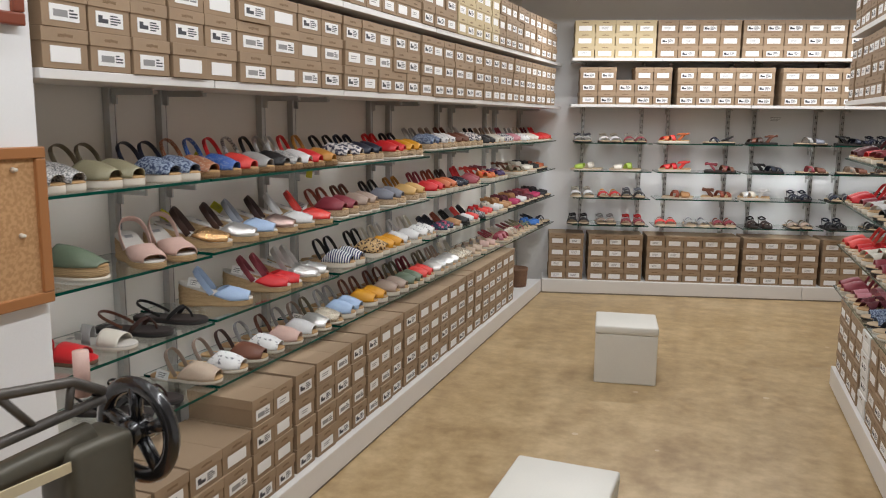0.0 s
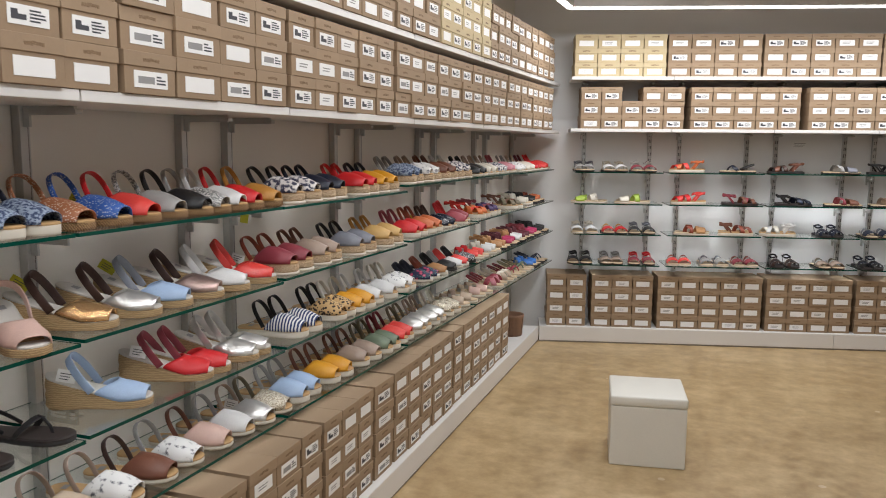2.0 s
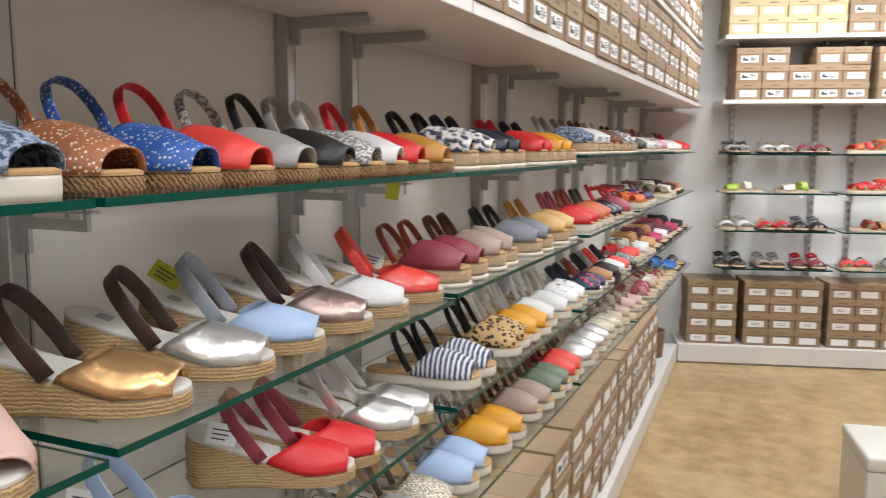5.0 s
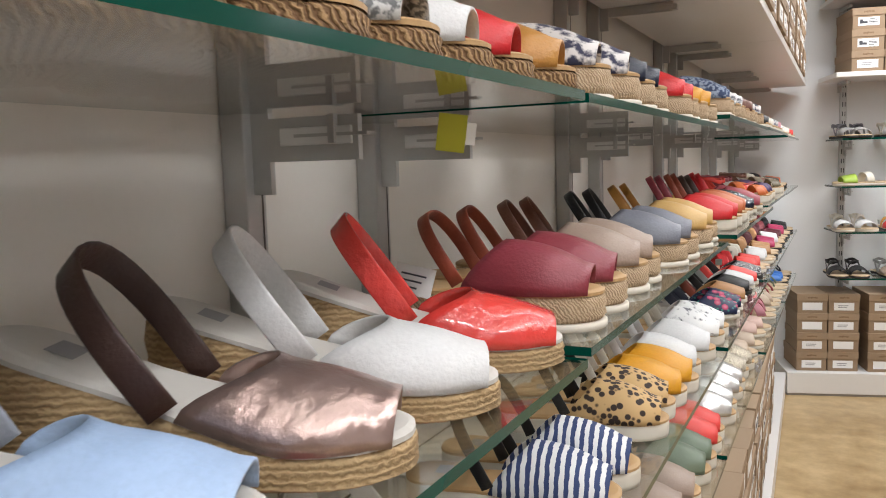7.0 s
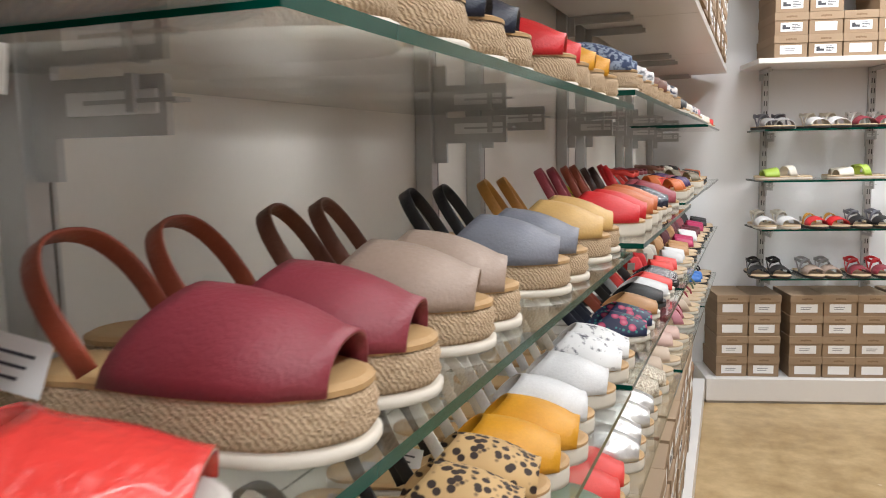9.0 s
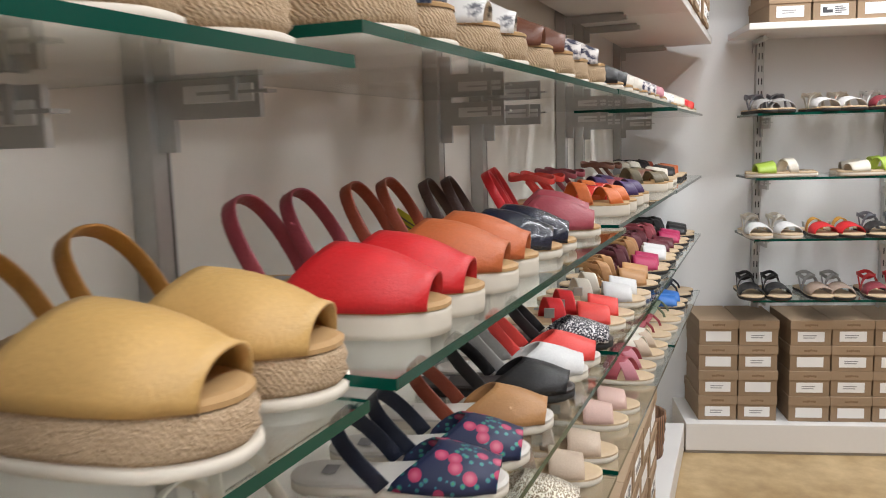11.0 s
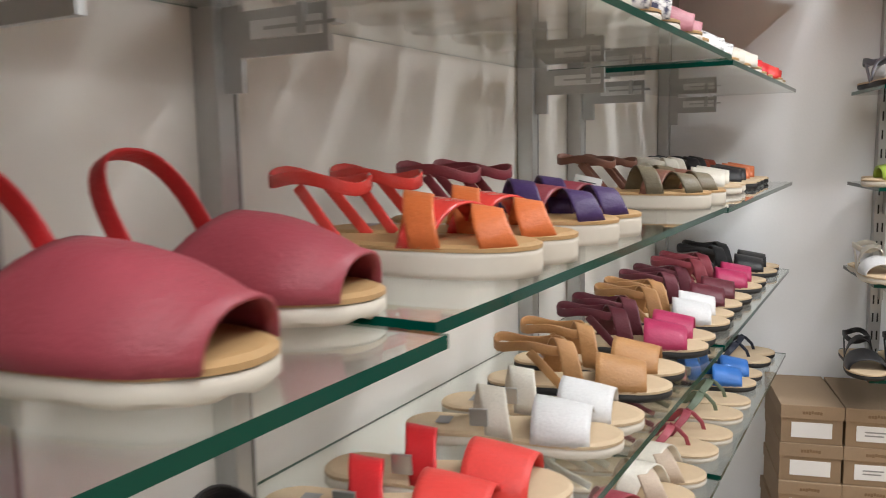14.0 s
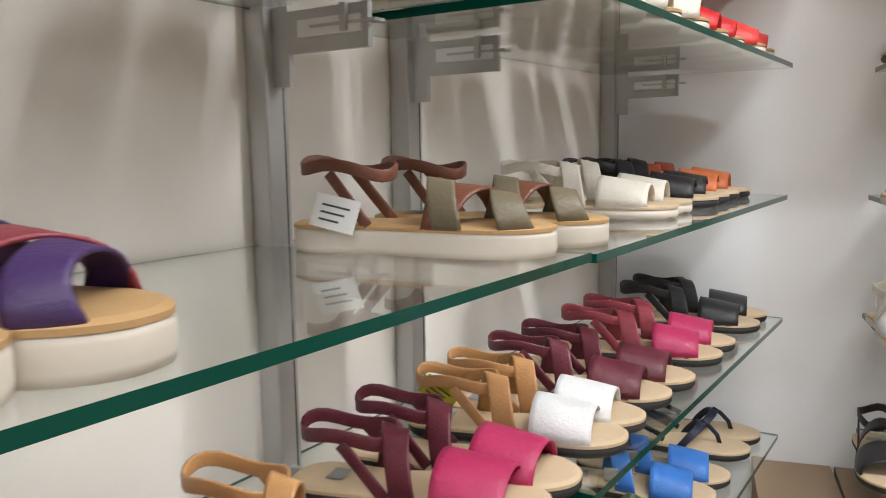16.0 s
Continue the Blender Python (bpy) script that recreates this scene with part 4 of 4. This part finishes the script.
row_two = [(1.93, "C", "green", "dark_brown", 2), (2.10, "W", "pale_pink", "pale_pink"), (2.25, "W", "pale_pink", "pale_pink")] + [
    (2.525, "W", "bronze", "dark_brown", 2), (2.68, "W", "silver", "dark_brown"), (2.815, "W", "light_blue", "slate_pale", 2), (2.955, "W", "rose_metal", "dark_brown"), (3.09, "W", "white", "white"),
    (3.235, "W", "patent_coral", "patent_coral")] + pairs(
    (3.36, 0.105, "J", "maroon", "rust", 1), (3.61, 0.09, "J", "taupe", "brown"), (3.89, 0.10, "J", "slate", "black"), (4.175, 0.12, "J", "tan", "ochre"),
    (4.45, 0.085, "P", "red", "maroon"), (4.66, 0.095, "P", "orange", "rust"), (4.90, 0.075, "F", "patent_navy", "dark_brown", 2), (5.155, 0.155, "F", "rose", "red"),
    (5.50, 0.085, "Y", "tangerine", "patent_coral"), (5.74, 0.08, "Y", "purple", "maroon"), (6.25, 0.12, "Y", "olive", "brown", 1), (6.68, 0.09, "E", "cream", "cream"), (6.90, 0.08, "A", "black", "black"), (7.06, 0.08, "D", "orange", "rust"))
side_row(1, row_two, "second shelf shoes")

row_three = [(1.86, "V", "red", "red"), (2.03, "U", "cream", "grey"), (2.19, "Q", "dark_brown", "brown"), (2.36, "Q", "black", "black")] + [
    (2.64, "W", "light_blue", "light_blue", 1), (2.90, "W", "red", "maroon", 1), (2.98, "W", "red", "maroon"), (3.12, "W", "silver", "silver"), (3.20, "W", "silver", "silver")] + pairs(
    (3.42, 0.10, "P", "stripe", "black"), (3.72, 0.09, "P", "leopard", "black"), (3.89, 0.08, "P", "mustard", "cream", 1), (4.08, 0.13, "P", "white", "white"), (4.34, 0.085, "P", "patch_white", "cream"),
    (4.65, 0.10, "O", "flower_navy", "navy")) + [(4.88, "O", "camel", "rust"), (5.02, "B", "black", "black"), (5.13, "O", "white", "grey"), (5.22, "O", "coral", "coral"), (5.34, "B", "glitter", "black")] + pairs(
    (5.50, 0.085, "S", "coral", "red"), (5.75, 0.08, "S", "white", "cream"), (5.98, 0.09, "A", "camel", "camel"), (6.23, 0.07, "A", "magenta", "burgundy"), (6.43, 0.075, "A", "white", "camel", 2),
    (6.61, 0.09, "A", "burgundy", "burgundy"), (6.85, 0.09, "A", "magenta", "maroon"), (7.10, 0.09, "A", "black", "black"))
side_row(2, row_three, "third shelf shoes")

row_four = [(2.08, "Q", "black", "black"), (2.22, "Q", "dark_brown", "black"), (2.43, "F", "beige", "taupe", 1), (2.57, "F", "patch_white", "taupe"), (2.71, "F", "brown", "dark_brown"), (2.83, "F", "patch_white", "grey"), (2.97, "F", "pale_pink", "brown"),
            (3.09, "F", "white", "grey"), (3.20, "F", "silver", "taupe"), (3.31, "F", "gold_glitter", "olive", 1)] + pairs(
    (3.43, 0.09, "P", "light_blue", "grey"), (3.68, 0.10, "P", "mustard", "brown"), (3.94, 0.10, "P", "taupe", "brown"), (4.16, 0.085, "P", "green", "olive"), (4.34, 0.08, "P", "coral", "maroon"),
    (4.55, 0.09, "P", "silver", "olive"), (4.76, 0.10, "P", "silver", "taupe"), (4.99, 0.10, "P", "gold_glitter", "cream"),
    (5.26, 0.11, "S", "beige", "taupe"), (5.56, 0.11, "S", "pale_pink", "beige"), (5.91, 0.11, "X", "pink", "rose"), (6.16, 0.10, "X", "beige", "cream"),
    (6.38, 0.10, "L", "rose", "maroon"), (6.61, 0.10, "L", "green", "khaki"), (6.86, 0.09, "D", "blue", "blue"), (7.09, 0.09, "K", "navy", "navy"))
side_row(3, row_four, "fourth shelf shoes")


# end wall shoes: place along the wall, turn, type, upper, strap
def end_row(z, items, group):
    for u, turn, code, vamp, strap in items:
        kind, style, sole, inner = T[code]
        if turn == 0:
            for o in (-0.048, 0.048):
                shoe(BACK @ pose(u + o, 0.25, z + 0.0005, 0, 0, -90 + rs.uniform(-6, 6)), kind, style, vamp, strap, sole, inner, group, "an end wall glass shelf")
        else:
            for k, o in enumerate((0.05, 0.17)):
                shoe(BACK @ pose(u - 0.11 * turn + 0.03 * k, o, z + 0.0005, 0, 0, (0 if turn > 0 else 180) + rs.uniform(-14, 6)), kind, style, vamp, strap, sole, inner, group, "an end wall glass shelf")


end_row(N_Z[0], [(0.32, 0, "A", "grey", "slate"), (0.54, 0, "A", "white", "cream"), (0.76, 0, "A", "maroon", "patch_white"), (1.10, -1, "Y", "coral", "orange"), (1.48, -1, "K", "navy", "black"),
                 (1.83, -1, "N", "dark_brown", "brown"), (2.19, 1, "D", "slate", "grey"), (2.52, 1, "N", "navy", "black"), (2.78, 0, "N", "navy", "navy")], "end wall top shelf shoes")
end_row(N_Z[1], [(0.37, -1, "S", "lime", "cream"), (0.70, -1, "S", "cream", "lime"), (1.12, -1, "Y", "red", "coral"), (1.46, 1, "N", "brown", "maroon"), (1.86, 1, "N", "navy", "black"), (2.22, 1, "D", "brown", "maroon"),
                 (2.55, 1, "D", "brown", "taupe"), (2.86, 0, "D", "dark_brown", "brown")], "end wall second shelf shoes")
end_row(N_Z[2], [(0.32, 0, "E", "white", "cream"), (0.55, 0, "D", "red", "mustard"), (0.77, 0, "A", "black", "slate"), (1.12, 1, "S", "camel", "rust"), (1.45, 1, "Y", "rust", "brown"), (1.80, -1, "Y", "cream", "white"),
                 (2.17, 0, "N", "navy", "navy"), (2.50, 0, "D", "navy", "slate"), (2.80, 0, "N", "black", "black")], "end wall third shelf shoes")
end_row(N_Z[3], [(0.31, 0, "A", "black", "black"), (0.54, 0, "A", "taupe", "grey"), (0.78, 0, "A", "maroon", "red"), (1.07, 0, "S", "coral", "rust"), (1.31, 0, "S", "grey", "slate"), (1.54, 0, "S", "maroon", "rust"),
                 (1.85, 0, "N", "dark_brown", "black"), (2.17, 0, "D", "taupe", "olive"), (2.48, 0, "N", "black", "navy"), (2.80, 0, "D", "black", "black")], "end wall low shelf shoes")


# ---- white seat cubes ----
def seat_cube(x, y, turn, size=(0.355, 0.35, 0.345)):
    root = new("seat_cube")
    root.matrix_basis = pose(x, y, 0, 0, 0, turn)
    tagged(root, "white leatherette cube seat standing on the floor", "pouf", "white cube seats")
    w, d, h = size
    bm = bmesh.new()
    box_into(bm, -w / 2, w / 2, -d / 2, d / 2, 0.0, h - 0.05, 0, 0.006)
    part("base", mesh_from("base", bm, ["cube"]), root)
    bm = bmesh.new()
    box_into(bm, -w / 2 - 0.003, w / 2 + 0.003, -d / 2 - 0.003, d / 2 + 0.003, h - 0.0495, h, 0, 0.010)
    part("cushion", mesh_from("cushion", bm, ["cube"], True), root, "white padded top")


seat_cube(-0.535, 4.94, 10)
seat_cube(-0.41, 2.65, 0)


# ---- right-hand unit ----
RIGHT = Matrix.Translation((0.611, 5.218, 0)) @ Matrix.Rotation(radians(3.5), 4, "Z")   # y runs back along the unit, x away from the aisle


def right_place(x):
    return lambda s, z, dx, turn: RIGHT @ pose(x - dx, s, z, 0, 0, 180 + turn)


tagged(slab("plinth_east", 0, 0.62, -6.0, 0, 0.012, PL_H, "laminate", m=RIGHT, bevel=0.002), "low white laminate plinth under shoe boxes", "plinth", kind="structure")
tagged(slab("wall_partition", 0.36, 0.44, -6.0, 0.0, PL_H + 0.001, H_CEIL, "wall", m=RIGHT), "white partition behind glass shelves", "wall", kind="structure")
for a, b, c, card in ((-0.34, -0.01, 2, "kraft"), (-0.70, -0.36, 2, "kraft"), (-0.90, -0.72, 1, "whitebox"), (-1.6, -0.92, 4, "kraft"), (-2.3, -1.62, 4, "kraft")):
    stack(right_place(0.02), a, b, c, 4, PL_H, (1, 3, 0), card, far=True)
for z in (1.640, 2.005):
    for k in range(4):
        sh = slab("board_shelf", -0.05, 0.357, -0.95 * (k + 1) + 0.002, -0.95 * k - 0.002, z - 0.026, z, "laminate", m=RIGHT, bevel=0.002)
        tagged(sh, "white laminate board shelf carrying shoe boxes", "shelf", "partition board shelves")
    for a, b, c in ((-0.94, -0.06, 6), (-1.88, -0.98, 6), (-2.8, -1.92, 6)):
        stack(right_place(-0.045), a, b, c, 3, z, (1, 3, 1), far=True)
R_GL = glass_mesh(0.94, 0.385)
for z in S_Z:
    for k in range(3):
        sh = part("glass_shelf", R_GL, m=RIGHT @ pose(0.357, -0.95 * k - 0.005, z - 0.009, 0, 0, 180))
        sh.visible_shadow = False
        tagged(sh, "clear glass shelf with dark green polished edge", "glass shelf", "partition glass shelves")
        for o in (0.12, 0.82):
            part("bracket", BR, sh, "steel shelf bracket", m=pose(0.0, o, -0.001))
COLS = [["burgundy", "red", "maroon", "black", "coral", "navy"], ["red", "maroon", "white", "black", "burgundy", "coral"], ["coral", "red", "cream", "maroon", "red", "navy"], ["maroon", "pink", "burgundy", "denim", "navy", "denim"]]
for z, cols in zip(S_Z, COLS):
    for k in range(18):
        c = cols[(k // 2) % 6]
        code = "FSYAXE"[(k // 2) % 6]
        kind, style, sole, inner = T[code]
        shoe(RIGHT @ pose(-0.02 + SL, -0.09 - 0.125 * k, z + 0.0005, 0, 0, 180 + rs.uniform(-4, 8)), kind, style, c, c, sole, inner, "partition shelf shoes", "a glass shelf")


# ---- pier: cork board, picture frame ----
def cork_board():
    root = new("cork_board")
    root.matrix_basis = pose(-1.528, 1.246, 1.085)
    tagged(root, "framed cork pin board with a few pins", "notice board")
    w, h = 0.86, 0.335
    slab("panel", 0, 0.012, -w / 2, w / 2, 0, h, "cork", parent=root)
    for nm, a in (("frame_rail", (0, 0.022, -w / 2 - 0.03, w / 2 + 0.03, -0.028, 0)), ("frame_rail", (0, 0.022, -w / 2 - 0.03, w / 2 + 0.03, h, h + 0.028)),
                  ("frame_stile", (0, 0.022, -w / 2 - 0.03, -w / 2, 0.0005, h - 0.0005)), ("frame_stile", (0, 0.022, w / 2, w / 2 + 0.03, 0.0005, h - 0.0005))):
        slab(nm, *a, "wood", parent=root, label="wooden frame", bevel=0.003)
    bm = bmesh.new()
    bmesh.ops.create_cone(bm, cap_ends=True, segments=10, radius1=0.007, radius2=0.004, depth=0.014, matrix=Matrix.Rotation(radians(90), 4, "Y"))
    pin = mesh_from("pin", bm, ["cream"], True)
    for y, z in ((0.29, 0.30), (0.37, 0.31), (0.30, 0.14), (0.38, 0.15), (0.27, 0.04)):
        part("pin", pin, root, m=pose(0.019, y, z))


cork_board()


def picture_frame():
    root = new("picture_frame")
    root.matrix_basis = pose(-1.528, 1.395, 1.762)
    tagged(root, "dark red wooden picture frame with white mat", "picture frame")
    w, h = 0.50, 0.40
    slab("mat", 0, 0.010, -w / 2, w / 2, 0, h, "sticker", parent=root)
    for nm, a in (("frame_rail", (0, 0.025, -w / 2 - 0.03, w / 2 + 0.03, -0.03, 0)), ("frame_rail", (0, 0.025, -w / 2 - 0.03, w / 2 + 0.03, h, h + 0.03)),
                  ("frame_stile", (0, 0.025, -w / 2 - 0.03, -w / 2, 0.0005, h - 0.0005)), ("frame_stile", (0, 0.025, w / 2, w / 2 + 0.03, 0.0005, h - 0.0005))):
        slab(nm, *a, "redwood", parent=root, bevel=0.004)


picture_frame()


# ---- old sewing machine ----
def tube(bm, pts, r, seg=8, mi=0):
    rings = []
    for i, p in enumerate(pts):
        p = Vector(p)
        t = (Vector(pts[min(len(pts) - 1, i + 1)]) - Vector(pts[max(0, i - 1)])).normalized()
        a = t.orthogonal().normalized()
        b = t.cross(a)
        rings.append([bm.verts.new(p + a * r * math.cos(2 * math.pi * k / seg) + b * r * math.sin(2 * math.pi * k / seg)) for k in range(seg)])
    for a, b in zip(rings, rings[1:]):
        for k in range(seg):
            f = bm.faces.new((a[k], a[(k + 1) % seg], b[(k + 1) % seg], b[k]))
            f.material_index = mi
    bm.faces.new(rings[0][::-1])
    bm.faces.new(rings[-1])


def wheel_mesh(radius):
    """A spoked hand wheel round the y axis."""
    bm = bmesh.new()
    seg, ring = 36, 8
    vs = []
    for i in range(seg):
        a = 2 * math.pi * i / seg
        row = []
        for k in range(ring):
            b = 2 * math.pi * k / ring
            rr = radius - 0.019 + 0.019 * math.cos(b)
            row.append(bm.verts.new((rr * math.cos(a), 0.016 * math.sin(b), rr * math.sin(a))))
        vs.append(row)
    for i in range(seg):
        for k in range(ring):
            bm.faces.new((vs[i][k], vs[(i + 1) % seg][k], vs[(i + 1) % seg][(k + 1) % ring], vs[i][(k + 1) % ring]))
    for i in range(5):
        a = 2 * math.pi * i / 5 + 0.3
        tube(bm, [(0.012 * math.cos(a), 0, 0.012 * math.sin(a)), ((radius - 0.02) * math.cos(a), 0, (radius - 0.02) * math.sin(a))], 0.015)
    tube(bm, [(0, -0.028, 0), (0, 0.028, 0)], 0.026, 14)
    return mesh_from("hand_wheel", bm, ["black_iron"], True)


def sewing_machine(x, y, turn):
    root = new("sewing_machine")
    root.matrix_basis = pose(x, y, 0.0, 0, 0, turn)
    tagged(root, "old cast iron sewing machine with black hand wheel", "sewing machine")
    bm = bmesh.new()
    tube(bm, [(-0.62, 0, 0.86), (-0.4, 0, 0.87), (-0.15, 0, 0.89), (-0.02, 0, 0.90)], 0.03, 12)
    box_into(bm, -0.10, 0.05, -0.055, 0.055, 0.59, 0.905, 0, 0.02)
    box_into(bm, -0.09, 0.07, -0.07, 0.07, 0.555, 0.60, 0, 0.01)
    part("arm", mesh_from("arm", bm, ["machine"], True), root)
    bm = bmesh.new()
    top = [(-0.62, 0, 0.94), (-0.42, 0, 1.01), (-0.2, 0, 1.04), (-0.05, 0, 1.02), (0.02, 0, 0.98)]
    tube(bm, top, 0.011)
    tube(bm, [(-0.62, 0, 0.93), (-0.3, 0, 0.945), (0.02, 0, 0.965)], 0.011)
    for a, b in (((-0.42, 0, 1.01), (-0.36, 0, 0.945)), ((-0.2, 0, 1.04), (-0.28, 0, 0.95)), ((-0.2, 0, 1.04), (-0.13, 0, 0.955)), ((-0.05, 0, 1.02), (-0.06, 0, 0.96))):
        tube(bm, [a, b], 0.008)
    part("lever", mesh_from("lever", bm, ["iron"], True), root, "pierced iron rocker lever")
    slab("rule", -0.5, -0.06, -0.046, -0.042, 0.865, 0.885, "brass_rule", parent=root, label="yellowed maker's strip")
    part("hand_wheel", wheel_mesh(0.118), root, "black enamelled hand wheel", m=pose(0.10, 0.0, 0.87, 0, 0, 90) @ pose(0, 0, 0))
    bm = bmesh.new()
    tube(bm, [(0.03, 0, 0.87), (0.11, 0, 0.87)], 0.012)
    part("axle", mesh_from("axle", bm, ["iron"], True), root)
    bm = bmesh.new()
    tube(bm, [(0.02, 0.06, 0.96), (0.02, 0.06, 1.055)], 0.016, 12)
    part("thread_spool", mesh_from("thread_spool", bm, ["pale_pink"], True), root, "pink thread spool")
    box = bmesh.new()
    box_into(box, -0.75, 0.16, -0.19, 0.19, 0.52, 0.554, 0, 0.004)
    part("table_top", mesh_from("table_top", box, ["wood"]), root)
    for lx in (-0.70, 0.11):
        for ly in (-0.15, 0.15):
            bm = bmesh.new()
            tube(bm, [(lx, ly, 0), (lx, ly * 0.95, 0.3), (lx, ly, 0.52)], 0.016)
            part("leg", mesh_from("leg", bm, ["black_iron"], True), root)


sewing_machine(-1.06, 1.38, 84)


# ---- basket at the corner and wall notice ----
def basket():
    root = new("wicker_basket")
    root.matrix_basis = pose(-1.70, 6.62, PL_H + 0.0005)
    tagged(root, "small brown wicker basket on the plinth", "basket")
    bm = bmesh.new()
    prev = None
    for i in range(9):
        r, z = 0.075 + 0.012 * i / 8 + (0.003 if i % 2 else 0), 0.02 * i
        ring = [bm.verts.new((r * math.cos(2 * math.pi * k / 20), r * math.sin(2 * math.pi * k / 20), z)) for k in range(20)]
        if prev:
            for k in range(20):
                bm.faces.new((prev[k], prev[(k + 1) % 20], ring[(k + 1) % 20], ring[k]))
        else:
            bm.faces.new(ring[::-1])
        prev = ring
    inner = [bm.verts.new((0.078 * math.cos(2 * math.pi * k / 20), 0.078 * math.sin(2 * math.pi * k / 20), 0.155)) for k in range(20)]
    for k in range(20):
        bm.faces.new((prev[k], prev[(k + 1) % 20], inner[(k + 1) % 20], inner[k]))
    low = [bm.verts.new((0.070 * math.cos(2 * math.pi * k / 20), 0.070 * math.sin(2 * math.pi * k / 20), 0.02)) for k in range(20)]
    for k in range(20):
        bm.faces.new((inner[k], inner[(k + 1) % 20], low[(k + 1) % 20], low[k]))
    bm.faces.new(low)
    part("body", mesh_from("body", bm, ["basket"], True), root)


basket()
notice = new("wall_notice")
notice.matrix_basis = BACK @ pose(1.99, WALL_V - 0.001, 1.54)
tagged(notice, "small printed notice stuck on the wall", "notice")
slab("sheet", -0.06, 0.06, -0.0015, 0, -0.03, 0.03, "wall", parent=notice)
for i in range(3):
    slab("text_line", -0.045, 0.045 - 0.01 * i, -0.002, -0.0016, 0.014 - 0.013 * i, 0.018 - 0.013 * i, "grey_ink", parent=notice)

for card, items in FAR_BOXES.items():
    joined_boxes(card, items)
